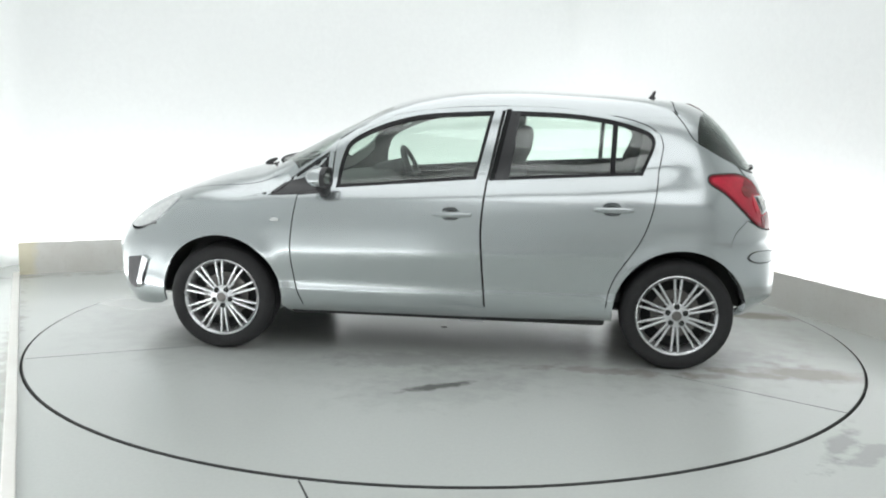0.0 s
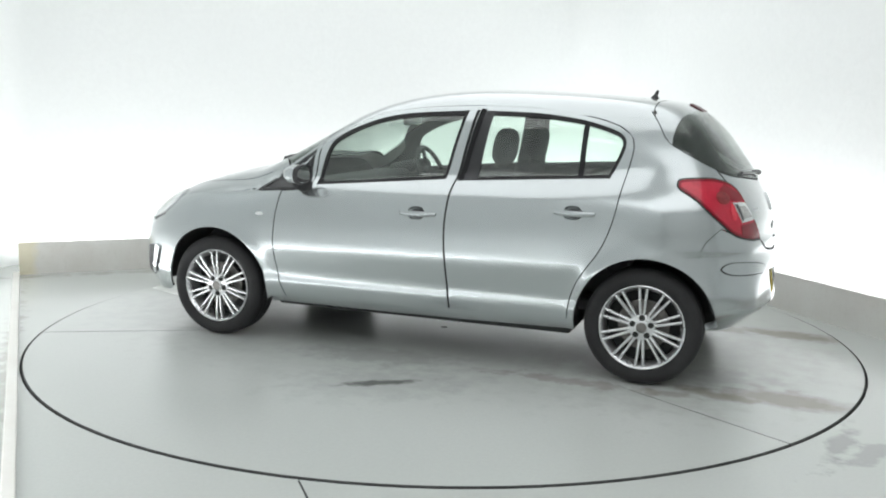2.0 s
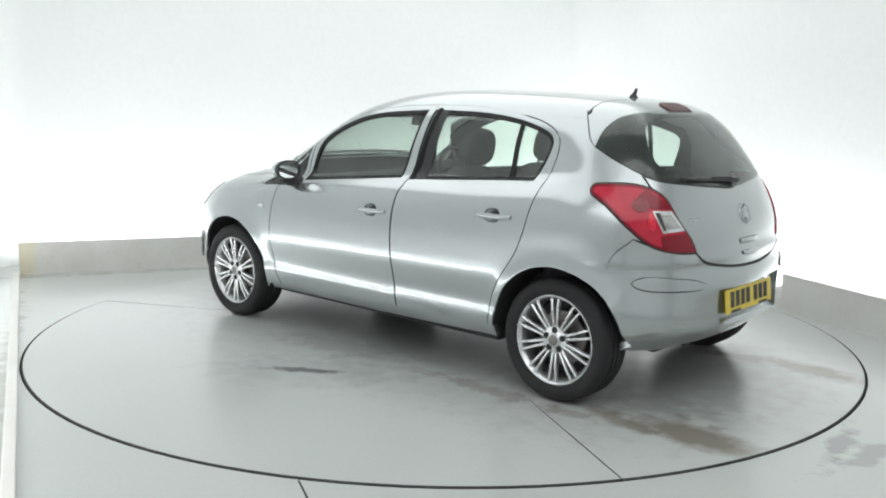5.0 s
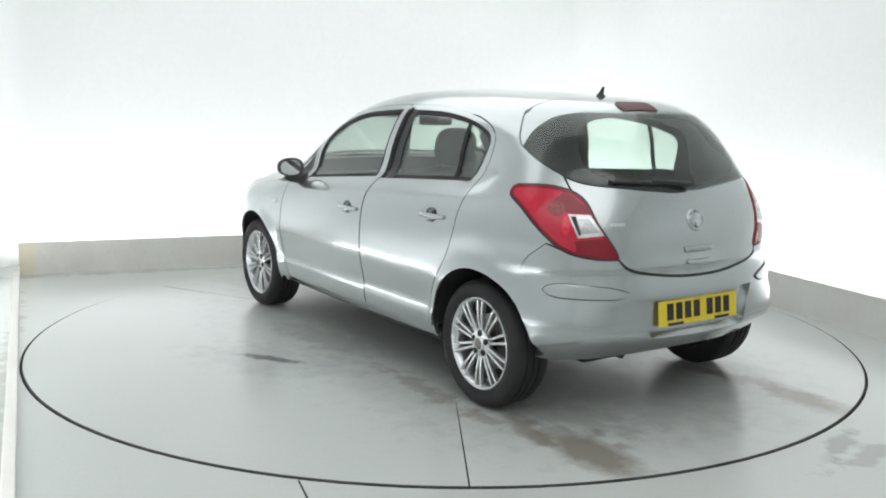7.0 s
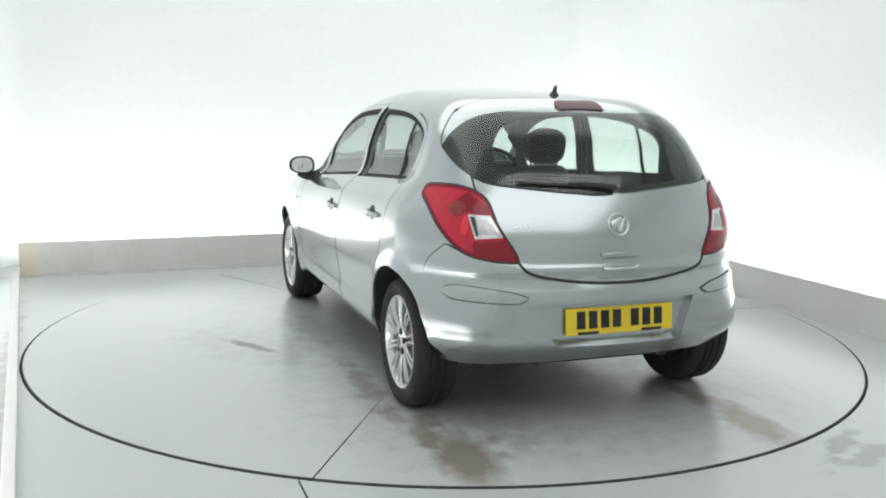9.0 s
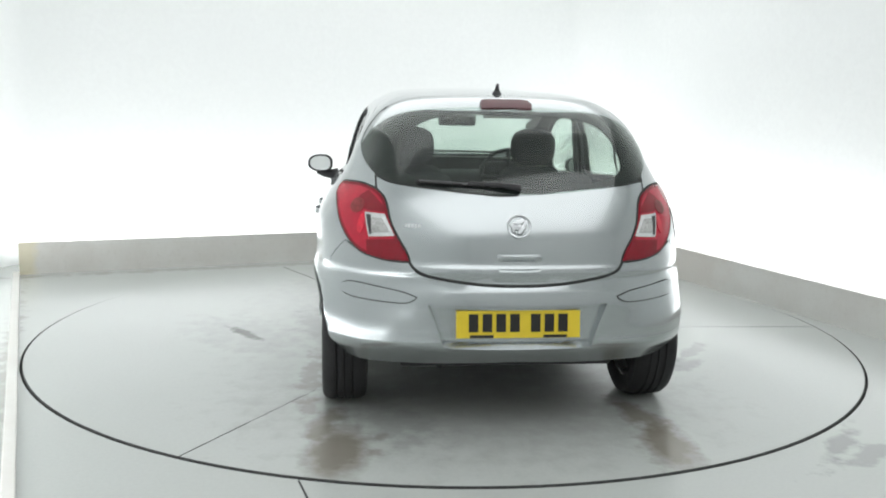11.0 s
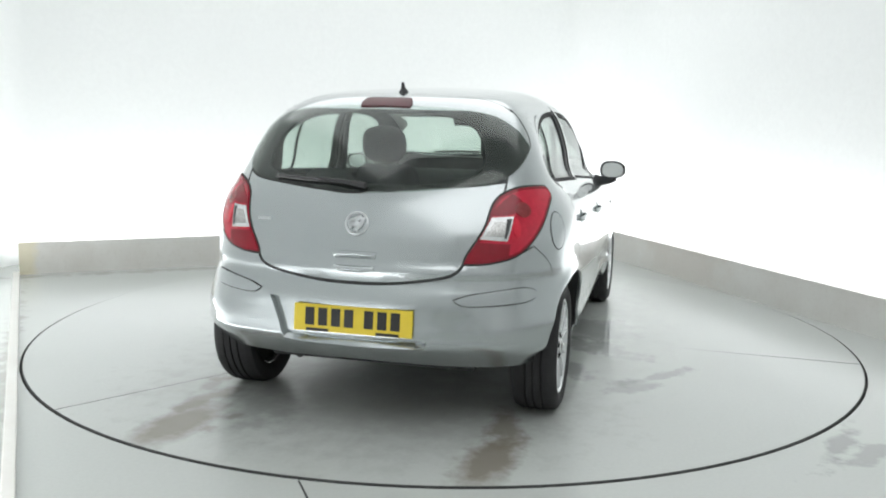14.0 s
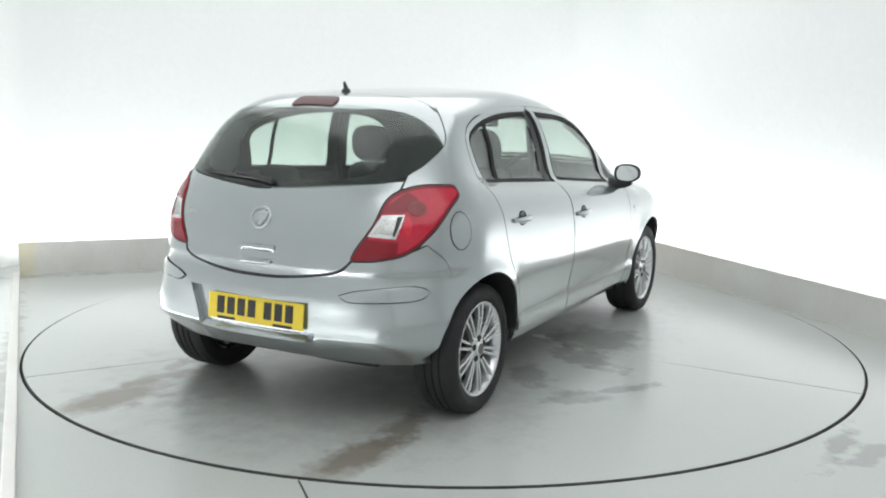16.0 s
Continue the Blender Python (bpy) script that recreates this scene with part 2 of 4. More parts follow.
# ---- the studio ----
def slab(name, x0, x1, y0, y1, z0, z1, mat, label, bevel=0.004):
    bm = bmesh.new()
    box(bm, (x0 + x1) / 2, (y0 + y1) / 2, (z0 + z1) / 2, x1 - x0, y1 - y0, z1 - z0)
    ob = part(name, bm, mat, None, bevel=bevel)
    ob.matrix_world = ROOM_M
    return tagged(ob, label, "structure", kind="structure")


X_LEFT, X_RIGHT, Y_BACK, Y_FRONT, Z_TOP = -2.555, 2.475, 2.61, -6.8, 3.6
TABLE_R = 2.421
FLOOR_DROP = 0.005  # the floor lies a little below the table


def build_studio():
    # floor with a round hole for the turntable
    n = 128
    inner = [((TABLE_R + 0.010) * math.cos(2 * math.pi * i / n), (TABLE_R + 0.010) * math.sin(2 * math.pi * i / n)) for i in range(n)]
    x0, x1, y0, y1 = X_LEFT - 0.6, X_RIGHT + 0.7, Y_FRONT, Y_BACK + 0.7
    outer = []
    for i in range(n):
        a = 2 * math.pi * i / n
        c, s = math.cos(a), math.sin(a)
        k = min((x1 if c > 0 else x0) / c if abs(c) > 1e-6 else 1e9, (y1 if s > 0 else y0) / s if abs(s) > 1e-6 else 1e9)
        outer.append((k * c, k * s))
    # the corners of the rectangle are square
    for cx, cy in ((x0, y0), (x0, y1), (x1, y0), (x1, y1)):
        i = min(range(n), key=lambda j: (outer[j][0] - cx) ** 2 + (outer[j][1] - cy) ** 2)
        outer[i] = (cx, cy)
    verts = [(x, y, 0.0) for x, y in inner] + [(x, y, 0.0) for x, y in outer] + [(x, y, -0.06) for x, y in inner]
    faces = []
    for i in range(n):
        j = (i + 1) % n
        faces.append((i, n + i, n + j, j))
        faces.append((i, j, 2 * n + j, 2 * n + i))
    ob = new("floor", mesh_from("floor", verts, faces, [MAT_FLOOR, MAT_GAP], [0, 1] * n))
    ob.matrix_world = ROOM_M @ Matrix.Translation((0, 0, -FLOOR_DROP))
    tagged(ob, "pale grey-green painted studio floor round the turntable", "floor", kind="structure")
    bm = bmesh.new()
    box(bm, 0, 0, 0.0005 - FLOOR_DROP, 0.007, 5.0, 0.003)
    joint = part("trim_floor_joint", bm, MAT_GAP, None)
    joint.matrix_world = pose(0.345, -4.725, 0, 0, 0, 20.5)
    tagged(joint, "dark joint across the studio floor", "structure", kind="structure")
    slab("floor_pit", -2.6, 2.6, -2.6, 2.55, -0.12, -0.07, MAT_GAP, "dark pit under the turntable's edge")
    # upstand boards at the back and one side, tubes stand in the trough behind them
    slab("trim_upstand_back", X_LEFT, X_RIGHT + 0.02, Y_BACK, Y_BACK + 0.02, -0.01, 0.25, MAT_UPSTAND, "low cream upstand board along the studio wall")
    slab("trim_upstand_side", X_RIGHT, X_RIGHT + 0.02, -5.0, Y_BACK, -0.01, 0.25, MAT_UPSTAND, "low cream upstand board along the studio wall")
    edge = slab("trim_edge_side", -0.05, 0.0, -7.5, 0.0, -0.01, 0.022, MAT_UPSTAND, "thin floor edging strip by the white wall")
    edge.matrix_world = ROOM_M @ pose(X_LEFT, Y_BACK, 0, 0, 0, 2.55)
    # white cyclorama: three walls with a rounded corner and a coved top
    w = 0.50
    path = []
    xl, xr, yb, rad = X_LEFT - 0.2, X_RIGHT + w, Y_BACK + w, 0.45
    quarter_turn = [math.pi / 2 * i / 40 for i in range(41)]
    path += [(xl + 0.0445 * (yb - Y_FRONT), Y_FRONT)]
    path += [(xl + 0.3 - 0.3 * math.cos(a), yb - 0.3 + 0.3 * math.sin(a)) for a in quarter_turn]
    path += [(xr - rad + rad * math.sin(a), yb - rad + rad * math.cos(a)) for a in quarter_turn]
    path += [(xr, Y_FRONT)]
    outer = []
    for i, (x, y) in enumerate(path):
        (ax, ay), (cx, cy) = path[max(i - 1, 0)], path[min(i + 1, len(path) - 1)]
        d = math.hypot(cx - ax, cy - ay)
        outer.append((x - 0.1 * (cy - ay) / d, y + 0.1 * (cx - ax) / d))
    bm = bmesh.new()
    runs = [[bm.verts.new((x, y, z)) for x, y in p] for p in (path, outer) for z in (-0.05, Z_TOP)]
    for i in range(len(path) - 1):
        for p, q in ((0, 1), (1, 3), (3, 2), (2, 0)):
            bm.faces.new((runs[p][i], runs[p][i + 1], runs[q][i + 1], runs[q][i]))
    ob = part("wall_cyclorama", bm, MAT_WALL, None)
    ob.matrix_world = ROOM_M
    tagged(ob, "seamless white studio wall with rounded corners", "wall", kind="structure")
    slab("wall_front", xl - 0.1, xr + 0.1, Y_FRONT - 0.1, Y_FRONT, 0, Z_TOP, MAT_DIMWALL, "plain white wall behind the camera")
    slab("ceiling", xl - 0.1, xr + 0.1, Y_FRONT - 0.1, yb + 0.1, Z_TOP, Z_TOP + 0.1, MAT_WALL, "white studio ceiling")


build_studio()


def build_turntable():
    """Three steel sectors with open joints between them."""
    base = new("turntable")
    tagged(base, "round pale grey painted turntable, stained and wet in places", "turntable")
    n, gap = 56, 0.0065
    for start in (148.0, 268.0, 28.0):
        rings = (0.02, 0.3, 0.8, 1.35, 1.6, 2.0, TABLE_R - 0.006, TABLE_R, TABLE_R)
        heights = (0, 0, 0, 0, 0, 0, 0, -0.005, -0.05)
        verts, faces = [], []
        for r, z in zip(rings, heights):
            cut = math.asin(gap / 2 / r) * max(0.0, min(1.0, (r - 1.3) / 0.6))
            for i in range(n + 1):
                a = radians(start) + cut + (radians(120) - 2 * cut) * i / n
                verts.append((r * math.cos(a), r * math.sin(a), z))
        m = n + 1
        for k in range(len(rings) - 1):
            for i in range(n):
                faces.append((k * m + i, (k + 1) * m + i, (k + 1) * m + i + 1, k * m + i + 1))
        slots = [0 if k < 6 else 1 for k in range(len(rings) - 1) for i in range(n)]
        low = len(verts)
        for k in range(len(rings) - 1):
            for i in (0, n):
                verts.append((verts[k * m + i][0], verts[k * m + i][1], -0.05))
        for k in range(len(rings) - 2):
            faces.append((k * m, low + 2 * k, low + 2 * k + 2, (k + 1) * m))
            faces.append((k * m + n, (k + 1) * m + n, low + 2 * k + 3, low + 2 * k + 1))
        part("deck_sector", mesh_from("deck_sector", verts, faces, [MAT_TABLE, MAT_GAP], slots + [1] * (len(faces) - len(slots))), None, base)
    return base


turntable = build_turntable()


# ---- the car's body surface: x ahead of the rear axle, y to its left, z up ----
def curve1(points, lo, hi, soft):
    """A smooth function through a few (argument, value) pairs."""
    xs = np.array([q[0] for q in points], float)
    ys = np.array([q[1] for q in points], float)
    d = np.gradient(ys, xs)
    g = np.linspace(lo, hi, 1200)
    c = np.clip(g, xs[0], xs[-1])
    i = np.clip(np.searchsorted(xs, c) - 1, 0, len(xs) - 2)
    h = xs[i + 1] - xs[i]
    u = (c - xs[i]) / h
    v = (2 * u**3 - 3 * u**2 + 1) * ys[i] + (u**3 - 2 * u**2 + u) * h * d[i] + (3 * u**2 - 2 * u**3) * ys[i + 1] + (u**3 - u**2) * h * d[i + 1]
    s = soft / (g[1] - g[0])
    k = np.arange(-int(3 * s) - 1, int(3 * s) + 2)
    w = np.exp(-0.5 * (k / max(s, 0.3)) ** 2)
    v = np.convolve(np.pad(v, len(k) // 2, "edge"), w / w.sum(), "valid")
    return lambda q: np.interp(q, g, v)


TOP = curve1([(-0.5, 1.33), (-0.3, 1.378), (-0.15, 1.408), (0, 1.428), (0.29, 1.454), (0.63, 1.47), (0.97, 1.477), (1.2, 1.466), (1.38, 1.445), (1.52, 1.418), (1.67, 1.372),
              (1.85, 1.287), (2.03, 1.197), (2.2, 1.108), (2.36, 1.03), (2.5, 0.995), (2.7, 0.945), (2.9, 0.875), (3.1, 0.775), (3.25, 0.67), (3.4, 0.52)], -1.0, 4.0, 0.02)
CROWN = curve1([(-0.4, 0.10), (0.5, 0.10), (1.3, 0.12), (1.8, 0.20), (2.2, 0.22), (2.6, 0.13), (3.3, 0.15)], -1.0, 4.0, 0.1)
REAR = curve1([(0.1, -0.40), (0.2, -0.37), (0.26, -0.445), (0.31, -0.508), (0.365, -0.578), (0.383, -0.600), (0.392, -0.608), (0.42, -0.608), (0.5, -0.604), (0.59, -0.600), (0.625, -0.592), (0.66, -0.574), (0.69, -0.577), (0.722, -0.576), (0.738, -0.565), (0.76, -0.562), (0.83, -0.552),
               (0.9, -0.527), (1.0, -0.476), (1.05, -0.444), (1.2, -0.335), (1.38, -0.19), (1.5, -0.10)], 0.0, 1.8, 0.007)
NOSE = curve1([(0.1, 3.16), (0.2, 3.27), (0.3, 3.33), (0.45, 3.345), (0.6, 3.33), (0.72, 3.28), (0.85, 3.2), (1.0, 3.1), (1.5, 2.9)], 0.0, 1.8, 0.02)
SECTION = curve1([(0.1, 0.68), (0.2, 0.765), (0.25, 0.802), (0.285, 0.818), (0.32, 0.8255), (0.345, 0.830), (0.368, 0.8325), (0.378, 0.832), (0.395, 0.8285), (0.43, 0.831), (0.5, 0.842), (0.57, 0.852), (0.66, 0.851), (0.76, 0.845), (0.85, 0.832),
                  (0.92, 0.806), (0.965, 0.762), (1.0, 0.712), (1.05, 0.690), (1.15, 0.672), (1.25, 0.645), (1.33, 0.613), (1.4, 0.57), (1.5, 0.49)], 0.0, 1.8, 0.008)
HAUNCH = curve1([(0.7, 0.850), (0.78, 0.850), (0.85, 0.846), (0.93, 0.826), (1.03, 0.776), (1.1, 0.738), (1.2, 0.692), (1.3, 0.640), (1.4, 0.572), (1.5, 0.49)], 0.0, 1.8, 0.015)
PLAN_LOW = curve1([(-0.7, 0.86), (-0.4, 0.945), (-0.1, 0.99), (0.3, 1.0), (1.2, 1.003), (2.0, 1.0), (2.4, 1.012), (2.7, 0.996), (2.95, 0.945), (3.2, 0.85), (3.5, 0.69)], -1.0, 4.0, 0.06)
PLAN_HIGH = curve1([(-0.6, 0.875), (-0.3, 0.948), (0.1, 0.976), (0.6, 1.0), (1.2, 1.01), (1.8, 1.01), (2.3, 0.985), (2.7, 0.95), (3.2, 0.82)], -1.0, 4.0, 0.06)
RISE = curve1([(-0.6, 0.12), (-0.15, 0.10), (0.2, 0.05), (1.0, 0.0), (2.0, -0.045), (2.3, -0.07), (3.3, -0.12)], -1.0, 4.0, 0.06)
AXLE_F, WHEEL_R, TYRE_R = 2.505, 0.305, 0.298


def step01(v, lo, hi):
    u = np.clip((v - lo) / (hi - lo), 0, 1)
    return u * u * (3 - 2 * u)


def smax(a, b, k):
    h = np.maximum(k - np.abs(a - b), 0.0)
    return np.maximum(a, b) + h * h / (4 * k)


def body(x, y, z):
    """Below zero inside the body, above zero outside."""
    y = np.abs(y)
    w = step01(z, 0.88, 1.05)
    tail = step01(0.30 - x, 0.0, 0.40) * step01(z, 0.72, 0.80)
    half = SECTION(z - RISE(x) * step01(z, 0.6, 0.85) * (1 - step01(z, 1.08, 1.38)))
    half = half + (HAUNCH(z) - half) * tail
    half = half * (PLAN_LOW(x) * (1 - w) + PLAN_HIGH(x) * w)
    for ax in (0.0, AXLE_F):
        r = np.hypot(x - ax, z - WHEEL_R)
        half = half + 0.014 * np.exp(-(((r - 0.345) / 0.045) ** 2))
    # the bumper's corners stand out and fold under below a crease
    half = half + step01(-x, 0.16, 0.34) * (0.034 * step01(0.64 - z, 0.0, 0.16) - 0.40 * np.clip(0.385 - z, 0.0, 0.09))
    side = y - half
    top = (z - TOP(x) + CROWN(x) * y * y) * 0.92
    rear = (REAR(z) - 0.045 * step01(y, 0.40, 0.80) * step01(0.60 - z, 0.0, 0.14) + 0.20 * y * y + 0.30 * y**4 - x) * 0.95
    nose = (x - NOSE(z) + 0.28 * y * y + 0.30 * y**4) * 0.95
    f = smax(side, rear, 0.24)
    f = smax(f, nose, 0.26)
    return smax(f, top, 0.13)


def normal(q):
    e = 1e-3
    g = np.stack([body(*(q + e * np.eye(3)[i]).T) - body(*(q - e * np.eye(3)[i]).T) for i in range(3)], 1)
    return g / np.linalg.norm(g, axis=1, keepdims=True)


def meet(start, way, reach=2.2):
    """Where rays from inside the body leave it."""
    lo, hi = np.zeros(len(start)), np.full(len(start), reach)
    for _ in range(36):
        mid = (lo + hi) / 2
        inside = body(*(start + mid[:, None] * way).T) < 0
        lo, hi = np.where(inside, mid, lo), np.where(inside, hi, mid)
    return start + ((lo + hi) / 2)[:, None] * way


AXIS_X = {"back": 0.40, "fore": 2.50}


def lift(uv, how):
    """From a panel's own flat coordinates to the body surface."""
    uv = np.asarray(uv, float)
    a, b, zero = uv[:, 0], uv[:, 1], np.zeros(len(uv))
    if how == "side":
        start, way = np.stack([a, zero, b], 1), np.tile([0.0, 1, 0], (len(uv), 1))
    elif how == "top":
        start, way = np.stack([a, b, zero + 0.4], 1), np.tile([0.0, 0, 1], (len(uv), 1))
    elif how == "back":
        start, way = np.stack([zero + AXIS_X[how], zero, b], 1), np.stack([-np.cos(a), np.sin(a), zero], 1)
    else:
        start, way = np.stack([zero + AXIS_X[how], zero, b], 1), np.stack([np.cos(a), np.sin(a), zero], 1)
    return meet(start, way)


def by_side(points, how="back"):
    """Flat coordinates for the turned projections, from points (x, z) seen from the side."""
    q = lift(points, "side")
    dx = AXIS_X[how] - q[:, 0] if how == "back" else q[:, 0] - AXIS_X[how]
    return [(math.atan2(y, d), z) for d, y, z in zip(dx, q[:, 1], q[:, 2])]


def by_end(points, how="back"):
    """The same from points (y, z) seen from behind or ahead."""
    pts = np.asarray(points, float)
    zero = np.zeros(len(pts))
    sign = -1.0 if how == "back" else 1.0
    q = meet(np.stack([zero + AXIS_X[how], pts[:, 0], pts[:, 1]], 1), np.tile([sign, 0.0, 0], (len(pts), 1)))
    return [(math.atan2(y, sign * (x - AXIS_X[how])), z) for x, y, z in q]


def spline(points, step):
    """A smooth open run through the points."""
    p = np.asarray(points, float)
    if len(p) == 2:
        n = max(1, int(np.linalg.norm(p[1] - p[0]) / step))
        return [tuple(p[0] + (p[1] - p[0]) * i / n) for i in range(n)]
    e = np.vstack([2 * p[0] - p[1], p, 2 * p[-1] - p[-2]])
    out = []
    for i in range(1, len(e) - 2):
        n = max(2, int(np.linalg.norm(e[i + 1] - e[i]) / step))
        for k in range(n):
            u = k / n
            out.append(tuple(0.5 * (2 * e[i] + (e[i + 1] - e[i - 1]) * u + (2 * e[i - 1] - 5 * e[i] + 4 * e[i + 1] - e[i + 2]) * u**2 + (3 * e[i] - e[i - 1] - 3 * e[i + 1] + e[i + 2]) * u**3)))
    return out


def outline(*runs, step=0.015):
    """Smooth runs joined at corners into one closed outline."""
    out = []
    for r in runs:
        out += spline(r, step)
    return out


def arc(cx, cz, r, a0, a1, n=24):
    return [(cx + r * math.cos(radians(a0 + (a1 - a0) * i / n)), cz + r * math.sin(radians(a0 + (a1 - a0) * i / n))) for i in range(n + 1)]


def inside(poly, pts):
    x, y = pts[:, 0], pts[:, 1]
    res = np.zeros(len(pts), bool)
    for (x0, y0), (x1, y1) in zip(poly, poly[1:] + poly[:1]):
        if y0 != y1:
            res ^= ((y0 > y) != (y1 > y)) & (x < (x1 - x0) * (y - y0) / (y1 - y0) + x0)
    return res


def grow(poly, d):
    """The outline moved outward by d (inward below zero)."""
    p = np.asarray(poly)
    area = np.sum(p[:, 0] * np.roll(p[:, 1], -1) - np.roll(p[:, 0], -1) * p[:, 1])
    t = np.roll(p, -1, 0) - np.roll(p, 1, 0)
    t /= np.linalg.norm(t, axis=1, keepdims=True) + 1e-12
    nrm = np.stack([t[:, 1], -t[:, 0]], 1) * (1 if area > 0 else -1)
    return [tuple(q) for q in p + d * nrm]


def sheet(poly, how, holes=(), cell=0.03, thick=0.012, out=0.0, mirror=False, bend=None):
    """Verts, faces, slots and loop normals of a shell panel cut by outlines from the body surface."""
    rings = [list(poly)] + [list(h) for h in holes]
    pts, edges = [], []
    for r in rings:
        b = len(pts)
        pts += r
        edges += [(b + i, b + (i + 1) % len(r)) for i in range(len(r))]
    p = np.asarray(rings[0])
    gx, gy = np.meshgrid(np.arange(p[:, 0].min(), p[:, 0].max(), cell), np.arange(p[:, 1].min(), p[:, 1].max(), cell))
    g = np.stack([gx.ravel() + 0.37 * cell, gy.ravel() + 0.37 * cell], 1)
    keep = inside(rings[0], g)
    for h in rings[1:]:
        keep &= ~inside(h, g)
    g = g[keep]
    rim = np.asarray(pts)
    if len(g):
        near = np.min(np.hypot(g[:, None, 0] - rim[None, :, 0], g[:, None, 1] - rim[None, :, 1]), 1)
        g = g[near > 0.35 * cell]
    allp = [Vector(q) for q in pts] + [Vector(q) for q in g]
    v2, _, f2, *_ = delaunay_2d_cdt(allp, edges, [], 0, 1e-6)
    uv = np.array([tuple(v) for v in v2])
    tri = [list(f) for f in f2]
    mid = uv[np.array(tri)].mean(1)
    ok = inside(rings[0], mid)
    for h in rings[1:]:
        ok &= ~inside(h, mid)
    tri = [f for f, k in zip(tri, ok) if k]
    q = lift(uv, how)
    n = normal(q)
    q = q + n * out
    if bend is not None:
        q = bend(q, n)
        acc = np.zeros_like(n)
        t3 = np.array(tri)
        fn = np.cross(q[t3[:, 1]] - q[t3[:, 0]], q[t3[:, 2]] - q[t3[:, 0]])
        fn *= np.sign(np.sum(fn * n[t3[:, 0]], 1))[:, None]
        for k in range(3):
            np.add.at(acc, t3[:, k], fn)
        n = acc / np.linalg.norm(acc, axis=1, keepdims=True)
    # faces look outward
    t3 = np.array(tri)
    if np.sum(np.cross(q[t3[:, 1]] - q[t3[:, 0]], q[t3[:, 2]] - q[t3[:, 0]]) * n[t3[:, 0]]) < 0:
        tri = [t[::-1] for t in tri]
    if mirror:
        q, n = q * [1, -1, 1], n * [1, -1, 1]
        tri = [t[::-1] for t in tri]
    m = len(q)
    count = {}
    for t in tri:
        for i in range(3):
            e = (t[i], t[(i + 1) % 3])
            count[e] = 1
    rimf = [(e[1], e[0], e[0] + m, e[1] + m) for e in count if (e[1], e[0]) not in count]
    verts = np.vstack([q, q - n * thick])
    faces = [tuple(t) for t in tri] + [tuple(i + m for i in t[::-1]) for t in tri] + rimf
    slots = [0] * len(tri) + [1] * len(tri) + [0] * len(rimf)
    nn = np.vstack([n, -n])
    loops = []
    for f in faces[: 2 * len(tri)]:
        loops += [tuple(nn[i]) for i in f]
    for f in rimf:
        w = np.cross(verts[f[1]] - verts[f[0]], verts[f[2]] - verts[f[0]])
        w = w / (np.linalg.norm(w) + 1e-12)
        loops += [tuple(w)] * 4
    return verts, faces, slots, loops


def join(sheets):
    verts, faces, slots, loops, base = [], [], [], [], 0
    for v, f, s, n in sheets:
        verts += [tuple(q) for q in v]
        faces += [tuple(i + base for i in t) for t in f]
        slots += s
        loops += n
        base += len(v)
    return verts, faces, slots, loops


def shell(name, sheets, mats, parent, label=""):
    """One panel object out of one or more sheets."""
    verts, faces, slots, loops = join(sheets)
    me = mesh_from(name, verts, faces, mats, slots, smooth=True)
    me.normals_split_custom_set(loops)
    ob = new(name, me)
    ob.parent = parent
    if label:
        tagged(ob, label)
    return ob


# ---- the car ----
car = new("car")
tagged(car, "silver five-door hatchback car parked on the turntable", "car")
SKIN = [MAT_PAINT, MAT_TRIM]
GAP = 0.0052


def both(make):
    """Runs make(mirror) for the left and the right side."""
    return [make(False), make(True)]


# the shut lines, seen from the side as (x, z)
WING_EDGE = [(2.075, 0.885), (2.098, 0.71), (2.105, 0.56), (2.08, 0.38), (2.04, 0.272)]
B_EDGE = [(1.03, 0.292), (1.05, 0.54), (1.06, 0.75), (1.04, 0.985)]
RAIL_F = [(0.962, 1.385), (1.25, 1.372), (1.57, 1.325), (1.76, 1.257), (1.872, 1.19)]
RAIL_R = [(0.145, 1.265), (0.20, 1.298), (0.34, 1.338), (0.64, 1.377), (0.955, 1.385)]
R_EDGE = [(0.385, 0.31), (0.372, 0.41), (0.345, 0.49), (0.305, 0.56), (0.220, 0.69), (0.165, 0.84), (0.130, 1.05), (0.108, 1.19), (0.135, 1.27)]
FRONT_DOOR = outline(WING_EDGE, [(2.04, 0.272), (1.03, 0.292)], B_EDGE, [(1.04, 0.985), (0.962, 1.385)], RAIL_F, [(1.872, 1.19), (1.893, 1.12), (1.905, 0.905)], [(1.905, 0.905), (2.075, 0.885)])
REAR_DOOR = outline(R_EDGE, RAIL_R, [(0.955, 1.385), (1.033, 0.985)], B_EDGE[::-1], [(1.03, 0.292), (0.385, 0.31)])
FRONT_LIGHT = outline([(1.015, 1.357), (1.36, 1.335), (1.55, 1.298), (1.71, 1.238), (1.81, 1.175), (1.845, 1.10), (1.868, 1.0), (1.868, 0.925)], [(1.868, 0.925), (1.10, 0.988)], [(1.10, 0.988), (1.015, 1.357)])
REAR_LIGHT = outline([(0.215, 1.032), (0.175, 1.12), (0.150, 1.20), (0.172, 1.250), (0.25, 1.285), (0.40, 1.323), (0.63, 1.35), (0.938, 1.358)], [(0.938, 1.358), (1.02, 0.985)], [(1.02, 0.985), (0.215, 1.032)])
CORNER_LIGHT = outline([(1.93, 0.915), (1.925, 1.115)], [(1.925, 1.115), (2.0, 1.065), (2.12, 0.98), (2.22, 0.90), (2.235, 0.878), (2.21, 0.876)], [(2.21, 0.876), (1.93, 0.895)])
ARCH_F, ARCH_R = 0.348, 0.350


